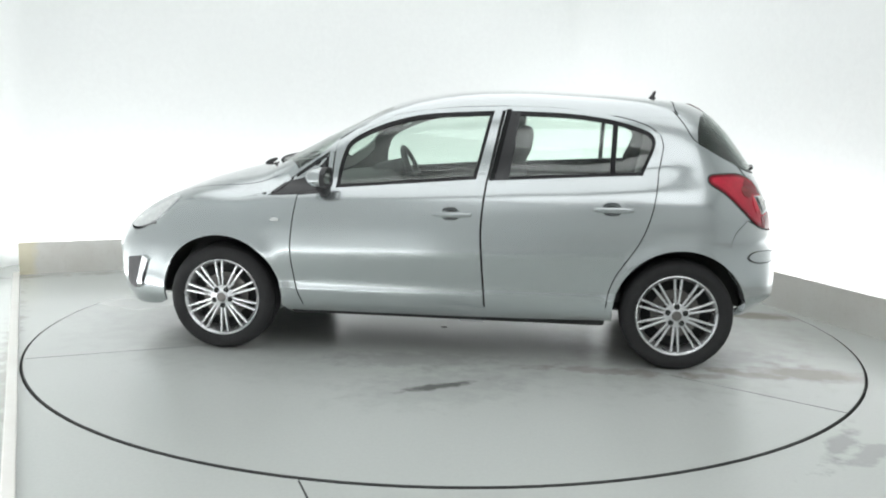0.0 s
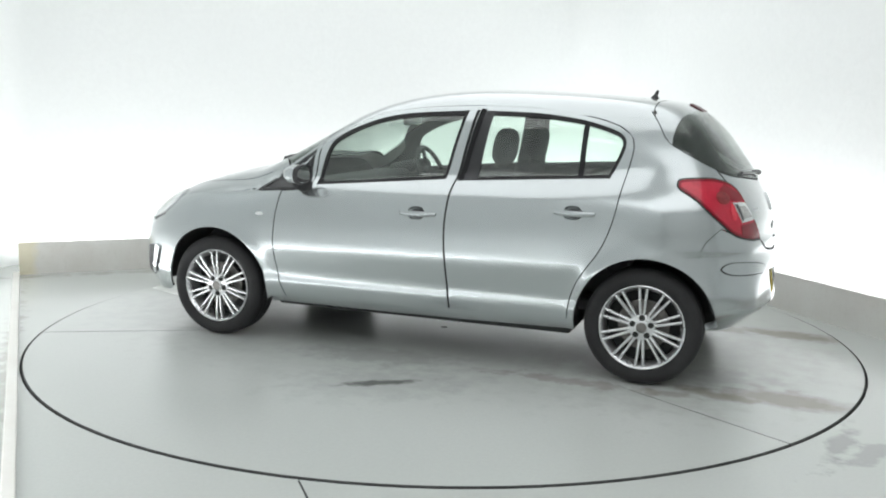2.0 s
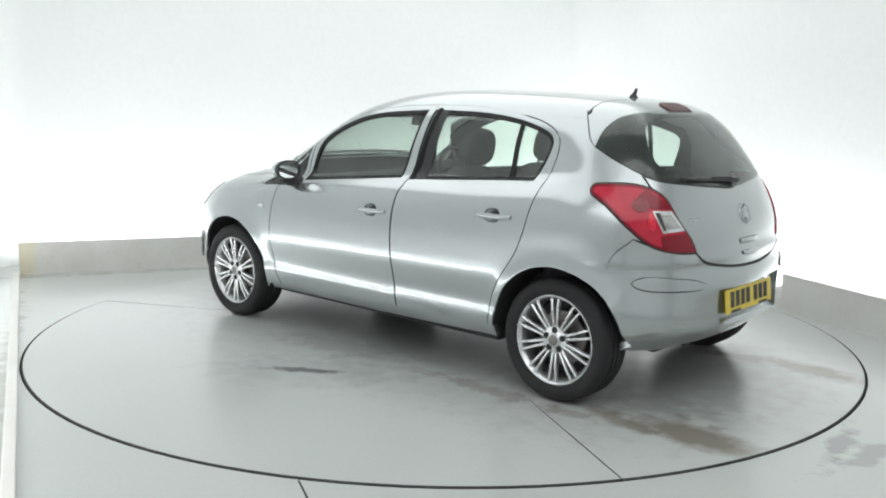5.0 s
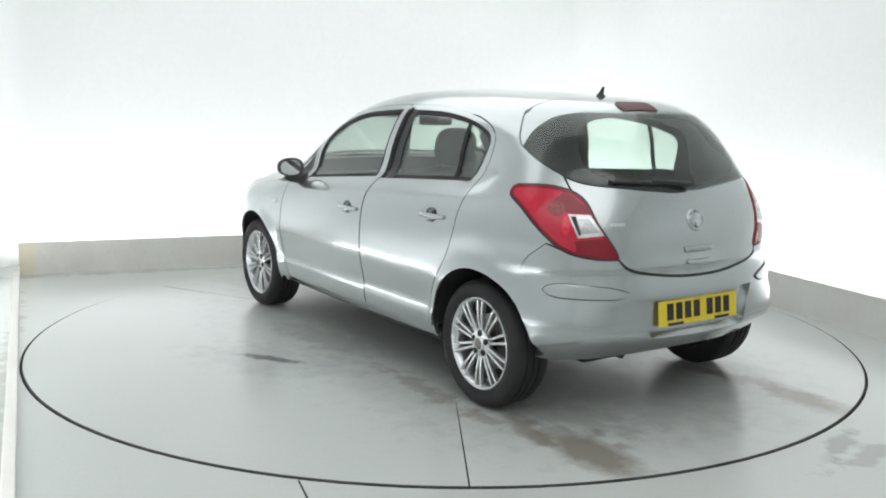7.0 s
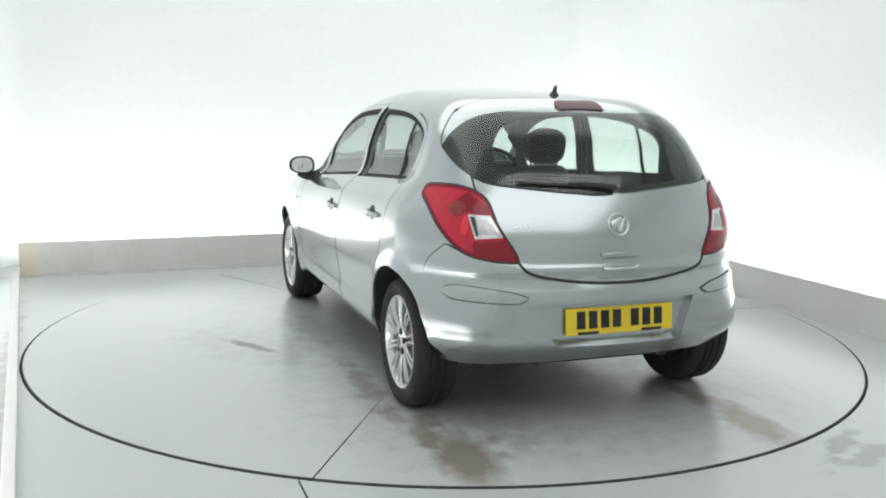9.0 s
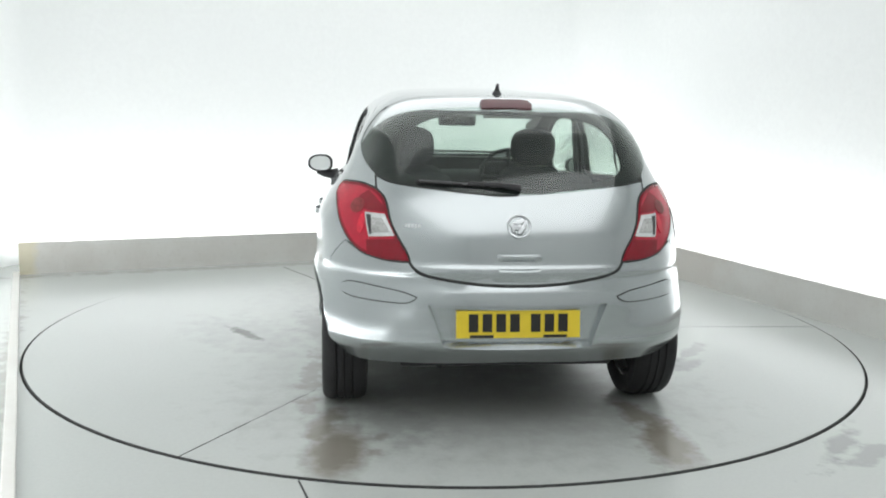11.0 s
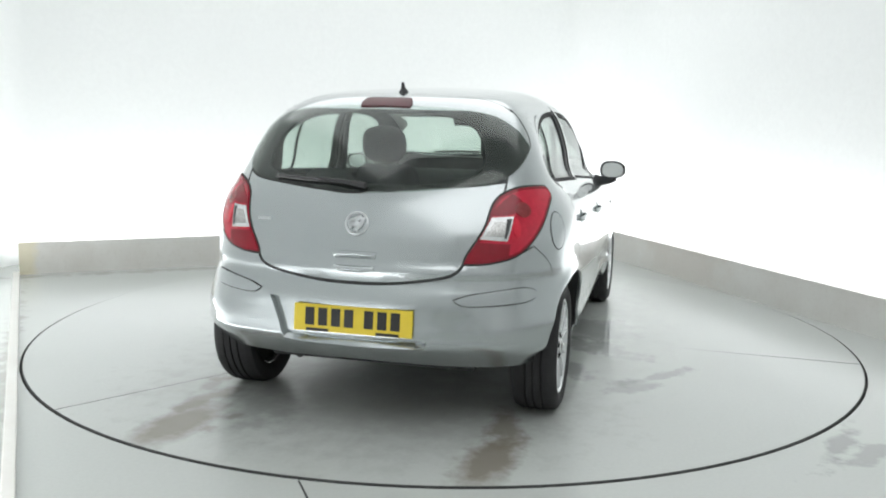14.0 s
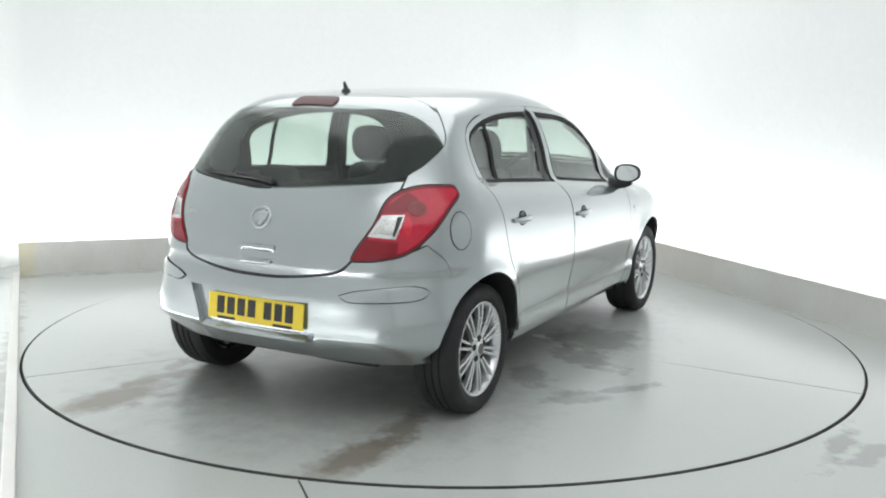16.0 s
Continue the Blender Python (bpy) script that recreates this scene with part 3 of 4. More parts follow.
def door(name, poly, light, bits, handle_x, handle_z, mirror):
    d = shell(name, [sheet(grow(poly, -GAP), "side", [light, scoop_outline(handle_x, handle_z)], mirror=mirror)], SKIN, car)
    shell("window_seal", [sheet(grow(light, -0.001), "side", [grow(light, -0.019)], thick=0.01, out=-0.004, mirror=mirror)], [MAT_SEAL, MAT_TRIM], d, "black rubber window seal")
    for b_name, run, mat, label in bits:
        shell(b_name, [sheet(run, "side", cell=0.05, thick=0.004, out={"window": -0.009, "pillar_foil": 0.0015}.get(b_name, -0.003), mirror=mirror)], [mat, mat], d, label)
    handle(d, handle_x, handle_z, mirror)
    return d


def scoop_outline(x, z):
    return outline([(x + 0.052, z), (x + 0.032, z + 0.034), (x - 0.028, z + 0.036), (x - 0.052, z), (x - 0.03, z - 0.027), (x + 0.03, z - 0.027), (x + 0.052, z)], step=0.006)


def handle(parent, x, z, mirror):
    """A bar handle over a pressed scoop."""
    s = -1 if mirror else 1

    def dish(q, n):
        r = ((q[:, 0] - x) / 0.055) ** 2 + ((q[:, 2] - z - 0.004) / 0.036) ** 2
        return q - n * (0.030 * np.clip(1 - r, 0, 1) ** 0.6)[:, None]

    shell("handle_recess", [sheet(scoop_outline(x, z), "side", cell=0.006, thick=0.003, mirror=mirror, bend=dish)], [MAT_PAINT, MAT_TRIM], parent, "pressed scoop behind the handle")
    bm = bmesh.new()
    n = 18
    rings = []
    for i in range(n + 1):
        u = i / n
        cx = x + 0.095 - 0.21 * u
        off = 0.002 + 0.022 * math.sin(math.pi * u) ** 0.5
        hh = 0.010 + 0.005 * math.sin(math.pi * u)
        yy = float(lift([(cx, z)], "side")[0][1])
        rings.append([bm.verts.new((cx, s * (yy + off + 0.007 * math.cos(a)), z + 0.003 + hh * math.sin(a))) for a in [2 * math.pi * k / 10 for k in range(10)]])
    for a, b in zip(rings, rings[1:]):
        for k in range(10):
            bm.faces.new((a[k], a[(k + 1) % 10], b[(k + 1) % 10], b[k]))
    bm.faces.new(rings[0])
    bm.faces.new(rings[-1][::-1])
    part("handle", bm, MAT_PAINT, parent, "body-coloured bar handle", smooth=True)


def bar(points, half):
    """A narrow upright strip as an outline."""
    (x0, z0), (x1, z1) = points
    return outline([(x0 + half, z0), (x1 + half, z1)], [(x1 + half, z1), (x1 - half, z1)], [(x1 - half, z1), (x0 - half, z0)], [(x0 - half, z0), (x0 + half, z0)])


def front_door(mirror):
    return door("front_door", FRONT_DOOR, FRONT_LIGHT, [("window", grow(FRONT_LIGHT, -0.008), MAT_GLASS, "green-tinted side window")], 1.225, 0.805, mirror)


PILLAR = outline([(0.938, 1.356), (1.02, 0.992)], [(1.02, 0.992), (0.925, 0.997)], [(0.925, 0.997), (0.872, 1.357)], [(0.872, 1.357), (0.938, 1.356)])


def rear_door(mirror):
    return door("rear_door", REAR_DOOR, REAR_LIGHT, [("window", grow(REAR_LIGHT, -0.008), MAT_GLASS, "green-tinted side window"),
                ("pillar_trim", PILLAR, MAT_PILLAR, "black pillar covering"),
                ("pillar_foil", FOIL, MAT_FRIT, "black foil on the door frame"),
                ("window_divider", bar([(0.372, 1.035), (0.362, 1.312)], 0.014), MAT_SEAL, "black upright window bar")], 0.374, 0.855, mirror)


FOIL = outline([(0.949, 1.366), (1.028, 0.984)], [(1.028, 0.984), (1.000, 0.986)], [(1.000, 0.986), (0.920, 1.366)], [(0.920, 1.366), (0.949, 1.366)])


both(front_door)
both(rear_door)


def corner_window(mirror):
    ob = shell("corner_window", [sheet(CORNER_LIGHT, "side", cell=0.04, thick=0.005, out=-0.002, mirror=mirror)], [MAT_PILLAR, MAT_TRIM], car, "dark triangular corner window ahead of the door")
    shell("window_seal", [sheet(CORNER_LIGHT, "side", [grow(CORNER_LIGHT, -0.016)], cell=0.04, thick=0.006, out=0.001, mirror=mirror)], [MAT_BLACK, MAT_TRIM], ob, "black corner window seal")
    return ob


both(corner_window)


def aperture(mirror):
    """Dark door frame seen through the shut lines."""
    poly = outline([(2.14, 0.24), (0.35, 0.26)], [(0.35, 0.26), (0.352, 0.44), (0.28, 0.56), (0.20, 0.69), (0.15, 0.84), (0.12, 1.05), (0.10, 1.19), (0.12, 1.28)], [(0.12, 1.28), (0.34, 1.35), (0.64, 1.392), (0.96, 1.40), (1.25, 1.385), (1.57, 1.338), (1.76, 1.27), (1.90, 1.19)],
                   [(1.90, 1.19), (1.93, 1.12), (1.94, 0.88)], [(1.94, 0.88), (2.12, 0.87)], [(2.12, 0.87), (2.14, 0.24)])
    return shell("door_frame", [sheet(poly, "side", [grow(FRONT_LIGHT, -0.004), grow(REAR_LIGHT, -0.004)], cell=0.06, thick=0.01, out=-0.02, mirror=mirror)], [MAT_GAP, MAT_TRIM], car, "dark frame behind the doors")


both(aperture)

# roof, pillars and rear quarters are one welded shell
RAIL_TOP = [(2.25, 0.905), (2.12, 1.005), (2.0, 1.085), (1.92, 1.15), (1.872, 1.215), (1.76, 1.285), (1.57, 1.352), (1.25, 1.40), (0.96, 1.412), (0.64, 1.405), (0.34, 1.375), (0.12, 1.335)]
SIDE_RAIL = outline([(2.262, 0.872), (2.235, 0.882), (2.12, 0.985), (2.0, 1.069), (1.926, 1.119), (1.90, 1.15), (1.876, 1.193)], [(1.876, 1.193)] + RAIL_F[::-1][1:], [(0.962, 1.387), (0.955, 1.387)], RAIL_R[::-1], [(0.145, 1.267), (0.10, 1.33)], RAIL_TOP[::-1], [(2.25, 0.905), (2.262, 0.872)])
DOOR_POST = outline([(1.925, 1.115), (1.93, 0.89)], [(1.93, 0.89), (1.907, 0.90)], [(1.907, 0.90), (1.896, 1.12), (1.874, 1.192)], [(1.874, 1.192), (1.925, 1.115)])
SCREEN_SIDE = [(2.10, 0.665), (1.95, 0.635), (1.75, 0.565), (1.60, 0.51)]
WINDSCREEN = outline([(1.60, 0.51), (1.625, 0.25), (1.632, 0.0), (1.625, -0.25), (1.60, -0.51)], [(x, -y) for x, y in SCREEN_SIDE[::-1]], [(2.10, -0.665), (2.27, -0.4), (2.345, 0.0), (2.27, 0.4), (2.10, 0.665)], SCREEN_SIDE)
ROOF_SIDE = [(2.20, 0.715), (2.0, 0.685), (1.85, 0.645), (1.7, 0.61), (1.5, 0.59), (1.2, 0.59), (0.8, 0.595), (0.4, 0.595), (0.2, 0.592), (0.02, 0.575)]
ROOF = outline([(0.02, -0.575), (0.045, -0.5), (0.03, 0.0), (0.045, 0.5), (0.02, 0.575)], ROOF_SIDE[::-1], [(2.20, 0.715), (2.30, 0.4), (2.37, 0.0), (2.30, -0.4), (2.20, -0.715)], [(x, -y) for x, y in ROOF_SIDE])
CUT = [(0.99, 1.372), (0.978, 1.295), (0.967, 1.242), (0.94, 1.207)]
GLASS_LOW = [(0.94, 1.205), (0.85, 1.155), (0.77, 1.115), (0.70, 1.085), (0.60, 1.058), (0.40, 1.038), (0.20, 1.022), (0.0, 1.016)]
LAMP = outline([(0.955, 1.010), (0.945, 1.032), (0.90, 1.042), (0.74, 1.040), (0.62, 0.995), (0.555, 0.886), (0.487, 0.79), (0.463, 0.743)], [(0.463, 0.743), (0.572, 0.750), (0.69, 0.781), (0.79, 0.858), (0.885, 0.952), (0.945, 0.995), (0.955, 1.010)])


def quarter(mirror):
    front = by_side([(0.352, 0.312)]) + by_side([(x - 0.0005, z) for x, z in spline(R_EDGE, 0.02)[::2]] + [(0.145, 1.265), (0.165, 1.30), (0.155, 1.345)])
    poly = outline(front[:2], front[1:], [front[-1], (0.99, 1.372)], CUT, GLASS_LOW[:4], [(0.70, 1.082), (0.672, 1.02), (0.72, 0.93), (0.69, 0.80), (0.772, 0.81)], [(0.772, 0.81), (0.868, 0.716), by_side([(-0.262, 0.55)])[0]], by_side(arc(0.0, WHEEL_R, ARCH_R, 137, 1, 30)))
    return sheet(poly, "back", mirror=mirror, cell=0.025)


shell("body_shell", [sheet(ROOF, "top", [WINDSCREEN], cell=0.04, thick=0.02)] + both(lambda m: sheet(SIDE_RAIL, "side", cell=0.025, mirror=m))
      + both(lambda m: sheet(DOOR_POST, "side", cell=0.02, mirror=m)) + both(quarter), [MAT_PAINT, MAT_LINER], car, "silver roof, pillars and rear quarters")
shell("windscreen", [sheet(grow(WINDSCREEN, -0.004), "top", cell=0.05, thick=0.005, out=-0.003)], [MAT_GLASS, MAT_GLASS], car, "curved green-tinted windscreen")

# the sill strip under the doors
SILL = outline([(2.14, 0.225), (2.13, 0.282)], [(2.13, 0.282), (1.03, 0.302), (0.356, 0.330)], [(0.356, 0.330), (0.350, 0.245)], [(0.350, 0.245), (1.2, 0.228), (2.14, 0.225)])
both(lambda m: shell("sill", [sheet(SILL, "side", thick=0.02, out=-0.015, mirror=m)], [MAT_PAINT, MAT_TRIM], car, "silver sill under the doors"))

# front wing, bonnet and nose
WING = outline([(2.078, 0.888), (2.25, 0.875)], [(2.25, 0.875), (2.4, 0.90), (2.6, 0.878), (2.78, 0.82), (2.9, 0.74)], [(2.9, 0.74), (2.885, 0.60), (2.828, 0.452)], arc(AXLE_F, WHEEL_R, ARCH_F, 25, 191), [(2.17, 0.238), (2.13, 0.265), (2.045, 0.272)], WING_EDGE[::-1])
WING_TOP = outline([(2.2, 0.66), (2.45, 0.665), (2.7, 0.63), (2.92, 0.56)], [(2.92, 0.56), (2.92, 0.70), (2.7, 0.755), (2.45, 0.785), (2.2, 0.76)], [(2.2, 0.76), (2.2, 0.66)])
both(lambda m: shell("front_wing", [sheet(grow(WING, -0.001), "side", mirror=m), sheet(WING_TOP, "top", mirror=m)], SKIN, car, "silver front wing over the wheel"))
BONNET = outline([(2.385, 0.0), (2.32, 0.40), (2.2, 0.655)], [(2.2, 0.655), (2.45, 0.66), (2.7, 0.625), (2.92, 0.555)], [(2.92, 0.555), (3.10, 0.35), (3.17, 0.0), (3.10, -0.35), (2.92, -0.555)], [(2.92, -0.555), (2.7, -0.625), (2.45, -0.66), (2.2, -0.655)], [(2.2, -0.655), (2.32, -0.40), (2.385, 0.0)])
shell("bonnet", [sheet(BONNET, "top", cell=0.04)], SKIN, car, "smooth silver bonnet")
NOSE_TOP = [(-1.17, 0.60), (-1.10, 0.69), (-0.9, 0.645), (-0.6, 0.655), (0.0, 0.66), (0.6, 0.655), (0.9, 0.645), (1.10, 0.69), (1.17, 0.60)]
nose_end = by_side(arc(AXLE_F, WHEEL_R, ARCH_F, 32, -8, 10), "fore")
FRONT_BUMPER = outline(NOSE_TOP, [(1.17, 0.60)] + nose_end, [nose_end[-1], (1.05, 0.225), (0.8, 0.20), (0.4, 0.19), (0.0, 0.185), (-0.4, 0.19), (-0.8, 0.20), (-1.05, 0.225), (-nose_end[-1][0], nose_end[-1][1])], [(-a, z) for a, z in nose_end[::-1]] + [(-1.17, 0.60)])
front_bumper = shell("front_bumper", [sheet(FRONT_BUMPER, "fore", cell=0.04)], SKIN, car, "silver front bumper")
GRILLE = outline([(0.42, 0.60), (0.0, 0.61), (-0.42, 0.60)], [(-0.42, 0.60), (-0.36, 0.50), (0.0, 0.48), (0.36, 0.50), (0.42, 0.60)])
shell("grille", [sheet(GRILLE, "fore", cell=0.04, thick=0.01, out=0.004)], [MAT_PLASTIC, MAT_TRIM], front_bumper, "black front grille")


def front_lamps(mirror):
    lamp = outline([(1.20, 0.845), (1.0, 0.83), (0.82, 0.745), (0.74, 0.665)], [(0.74, 0.665), (0.9, 0.66), (1.06, 0.70), (1.16, 0.77), (1.20, 0.845)])
    h = shell("headlight", [sheet(lamp, "fore", thick=0.05, out=0.006, mirror=mirror)], [MAT_LENS, MAT_TRIM], car, "clear swept-back headlight")
    fog = outline([(1.03, 0.485), (0.98, 0.50), (0.80, 0.475)], [(0.80, 0.475), (0.77, 0.33), (0.86, 0.30)], [(0.86, 0.30), (0.95, 0.33), (1.03, 0.485)])
    f = shell("fog_lamp", [sheet(fog, "fore", thick=0.03, out=0.004, mirror=mirror)], [MAT_PLASTIC, MAT_TRIM], front_bumper, "black fog lamp housing")
    trim = outline([(1.035, 0.49), (0.985, 0.505)], [(0.985, 0.505), (0.93, 0.40), (0.90, 0.315)], [(0.90, 0.315), (0.945, 0.32)], [(0.945, 0.32), (0.975, 0.39), (1.035, 0.49)])
    shell("chrome_trim", [sheet(trim, "fore", cell=0.02, thick=0.012, out=0.012, mirror=mirror)], [MAT_CHROME, MAT_TRIM], f, "bright chrome fog lamp strip")


both(front_lamps)

# tailgate with its glass
glass_top = [(0.0, 1.378), (0.27, 1.377), (0.55, 1.368), (0.72, 1.352), (0.83, 1.318), (0.90, 1.268), (0.94, 1.205)]
flip = lambda run: [(-a, z) for a, z in run[::-1]]
REAR_GLASS = outline(flip(glass_top) + glass_top[1:], GLASS_LOW + flip(GLASS_LOW)[1:])
GATE_SIDE = [(0.70, 1.083), (0.667, 1.028), (0.62, 0.995), (0.555, 0.886), (0.487, 0.79), (0.463, 0.743), (0.409, 0.697), (0.30, 0.672), (0.15, 0.655), (0.0, 0.651)]
GATE = outline(flip(GLASS_LOW[3:]) [:-1] + GLASS_LOW[3:][::-1], GATE_SIDE + flip(GATE_SIDE)[1:])
tailgate = shell("tailgate", [sheet(grow(GATE, -0.0035), "back", cell=0.03)], SKIN, car, "silver tailgate with a wide curved window")
SPOILER = outline([(0.040, 0.5), (0.0, 0.57), (-0.06, 0.56), (-0.11, 0.45), (-0.16, 0.25), (-0.175, 0.0), (-0.16, -0.25), (-0.11, -0.45), (-0.06, -0.56), (0.0, -0.57), (0.040, -0.5)], [(0.040, -0.5), (0.025, 0.0), (0.040, 0.5)])
edge = flip(glass_top) + glass_top[1:]
lip_up = [(0.975, 1.24), (0.985, 1.30), (0.97, 1.355), (0.7, 1.385), (0.3, 1.398), (0.0, 1.40)]
LIP = outline(edge, [(0.94, 1.205), (0.975, 1.24)], lip_up + flip(lip_up)[1:], [(-0.975, 1.24), (-0.94, 1.205)])
shell("spoiler", [sheet(SPOILER, "top", cell=0.03), sheet(LIP, "back", cell=0.03)], SKIN, tailgate, "silver roof spoiler over the rear window")
inner_top = [(0.0, 1.352), (0.27, 1.350), (0.46, 1.340), (0.55, 1.322), (0.61, 1.285), (0.63, 1.22)]
inner_low = [(0.63, 1.22), (0.61, 1.15), (0.55, 1.10), (0.40, 1.068), (0.20, 1.052), (0.0, 1.046)]
CLEAR = outline(flip(inner_top) + inner_top[1:], inner_low + flip(inner_low)[1:])
shell("window_border", [sheet(grow(REAR_GLASS, -0.002), "back", [CLEAR], cell=0.03, thick=0.006, out=-0.0045)], [MAT_FRIT, MAT_FRIT], tailgate, "black border of the rear window")
shell("rear_window", [sheet(grow(REAR_GLASS, -0.002), "back", cell=0.05, thick=0.004, out=0.0035)], [MAT_REAR_GLASS, MAT_REAR_GLASS], tailgate, "dark green rear window glass")

# rear bumper
arch_back = by_side(arc(0.0, WHEEL_R, ARCH_R, 137, 178, 12))
top_run = [(0.0, 0.645), (0.15, 0.649), (0.30, 0.666), (0.412, 0.691), (0.466, 0.738)]
lamp_run = [(0.466, 0.738), (0.572, 0.745), (0.69, 0.776), (0.772, 0.808)]
seam_run = [(0.772, 0.808), (0.868, 0.714), arch_back[0]]
low_run = [arch_back[-1], (0.80, 0.295), (0.60, 0.284), (0.43, 0.284), (0.17, 0.294), (0.0, 0.298)]
REAR_BUMPER = outline(flip(top_run) + top_run[1:], lamp_run, seam_run, arch_back, low_run + flip(low_run)[1:], flip(arch_back), flip(seam_run), flip(lamp_run))
RECESS = outline([(0.375, 0.572), (-0.375, 0.572)], [(-0.375, 0.572), (-0.33, 0.46), (-0.31, 0.405), (-0.27, 0.388), (0.0, 0.384), (0.27, 0.388), (0.31, 0.405), (0.33, 0.46), (0.375, 0.572)])
rear_bumper = shell("rear_bumper", [sheet(grow(REAR_BUMPER, -0.002), "back", [RECESS], cell=0.03, thick=0.036)], SKIN, car, "silver rear bumper with a plate recess")
shell("plate_recess", [sheet(grow(RECESS, 0.012), "back", cell=0.04, thick=0.004, out=-0.028)], [MAT_PAINT, MAT_TRIM], rear_bumper, "silver recess round the plate")
shell("gate_seal", [sheet(grow(GATE, 0.02), "back", [grow(GATE, -0.03)], cell=0.04, thick=0.004, out=-0.016)], [MAT_GAP, MAT_TRIM], tailgate, "dark seal round the tailgate")


JOINT = outline([(a - 0.004, z) for a, z in CUT], [CUT[-1], (CUT[-1][0] + 0.003, CUT[-1][1])], [(a + 0.003, z) for a, z in CUT[::-1]], [CUT[0], (CUT[0][0] - 0.004, CUT[0][1])])
GATE_JOINT = outline([(0.700, 1.082), (0.664, 1.03)], [(0.664, 1.03), (0.671, 1.03)], [(0.671, 1.03), (0.708, 1.082)], [(0.708, 1.082), (0.700, 1.082)])
shell("gate_shut_line", [sheet(grow(GATE, 0.0045), "back", [grow(GATE, -0.0045)], cell=0.02, thick=0.003, out=0.0008)], [MAT_GAP, MAT_GAP], tailgate, "dark shut line round the tailgate")
STOP = outline([(0.20, 1.369), (0.0, 1.372), (-0.20, 1.369)], [(-0.20, 1.369), (-0.212, 1.405), (0.0, 1.409), (0.212, 1.405), (0.20, 1.369)])
shell("brake_light", [sheet(STOP, "back", cell=0.02, thick=0.012, out=0.007)], [MAT_STOP, MAT_TRIM], tailgate, "dark red high-level brake light")


def tail_parts(mirror):
    for run in (JOINT, GATE_JOINT):
        shell("tailgate_joint", [sheet(run, "back", cell=0.01, thick=0.002, out=0.0012, mirror=mirror)], [MAT_GAP, MAT_GAP], tailgate, "dark joint beside the tailgate")
    lamp = shell("tail_light", [sheet(LAMP, "back", cell=0.03, thick=0.05, out=0.005, mirror=mirror)], [MAT_RED, MAT_TRIM], car, "large red wraparound tail light")
    shell("lamp_rim", [sheet(grow(LAMP, 0.009), "back", [grow(LAMP, -0.002)], thick=0.02, out=0.0015, mirror=mirror)], [MAT_GAP, MAT_TRIM], lamp, "dark joint round the lens")
    lens = outline([(0.683, 0.931), (0.588, 0.928)], [(0.588, 0.928), (0.529, 0.843)], [(0.529, 0.843), (0.641, 0.834)], [(0.641, 0.834), (0.683, 0.931)])
    r = shell("reversing_lens", [sheet(lens, "back", cell=0.02, thick=0.006, out=0.008, mirror=mirror)], [MAT_LENS, MAT_TRIM], lamp, "clear reversing lamp lens")
    glow = outline([(0.664, 0.914), (0.596, 0.912)], [(0.596, 0.912), (0.551, 0.856)], [(0.551, 0.856), (0.632, 0.850)], [(0.632, 0.850), (0.664, 0.914)])
    shell("bulb_reflector", [sheet(glow, "back", cell=0.02, thick=0.004, out=0.0095, mirror=mirror)], [MAT_REFLECT, MAT_TRIM], r, "grey ribbed bulb reflector")
    low = outline([(0.652, 0.822), (0.524, 0.831)], [(0.524, 0.831), (0.487, 0.786), (0.468, 0.748)], [(0.468, 0.748), (0.572, 0.756), (0.645, 0.775)], [(0.645, 0.775), (0.652, 0.822)])
    shell("fog_lens", [sheet(low, "back", cell=0.02, thick=0.004, out=0.0075, mirror=mirror)], [MAT_DARKRED, MAT_TRIM], lamp, "deeper red lower lens")
    dark = outline([(0.70, 1.020), (0.64, 0.985), (0.585, 0.94), (0.69, 0.943), (0.745, 0.985), (0.70, 1.020)])
    shell("indicator_lens", [sheet(dark, "back", cell=0.02, thick=0.004, out=0.0070, mirror=mirror)], [MAT_DARKRED, MAT_TRIM], lamp, "deeper red upper lens")
    shell("lens_edge", [sheet(grow(LAMP, -0.001), "back", [grow(LAMP, -0.010)], cell=0.02, thick=0.004, out=0.0062, mirror=mirror)], [MAT_DARKRED, MAT_TRIM], lamp, "dark red moulded lens edge")
    frame_in = outline([(0.672, 0.922), (0.650, 0.921)], [(0.650, 0.921), (0.628, 0.845)], [(0.628, 0.845), (0.637, 0.844)], [(0.637, 0.844), (0.672, 0.922)])
    shell("lens_frame", [sheet(frame_in, "back", cell=0.02, thick=0.003, out=0.0102, mirror=mirror)], [MAT_PLASTIC, MAT_TRIM], r, "dark edge of the bulb reflector")
    # a dark bulb bowl, and a narrow glint put on in brighter red
    for ca, cz, ra, rz, tone in ((0.735, 0.955, 0.040, 0.030, MAT_WELL), (0.690, 0.885, 0.018, 0.040, MAT_GLINT)):
        well = [(ca + ra * math.cos(q), cz + rz * math.sin(q)) for q in [2 * math.pi * i / 24 for i in range(24)]]
        shell("bulb_well_glint", [sheet(well, "back", cell=0.02, thick=0.003, out=0.0084, mirror=mirror)], [tone, MAT_TRIM], lamp, "rounded spot on the red lens, bulb bowl and painted glint")
    strip = outline([(0.775, 0.612), (0.755, 0.628), (0.686, 0.638), (0.50, 0.620), (0.42, 0.598)], [(0.42, 0.598), (0.44, 0.583), (0.476, 0.575), (0.60, 0.578), (0.707, 0.583), (0.755, 0.595), (0.775, 0.612)])
    s = shell("rubbing_strip", [sheet(strip, "back", cell=0.02, thick=0.012, out=0.008, mirror=mirror)], SKIN, rear_bumper, "body-coloured rubbing strip")
    shell("strip_joint", [sheet(grow(strip, 0.0045), "back", [grow(strip, -0.003)], thick=0.004, out=0.0015, mirror=mirror)], [MAT_GAP, MAT_GAP], s, "dark joint under the strip")


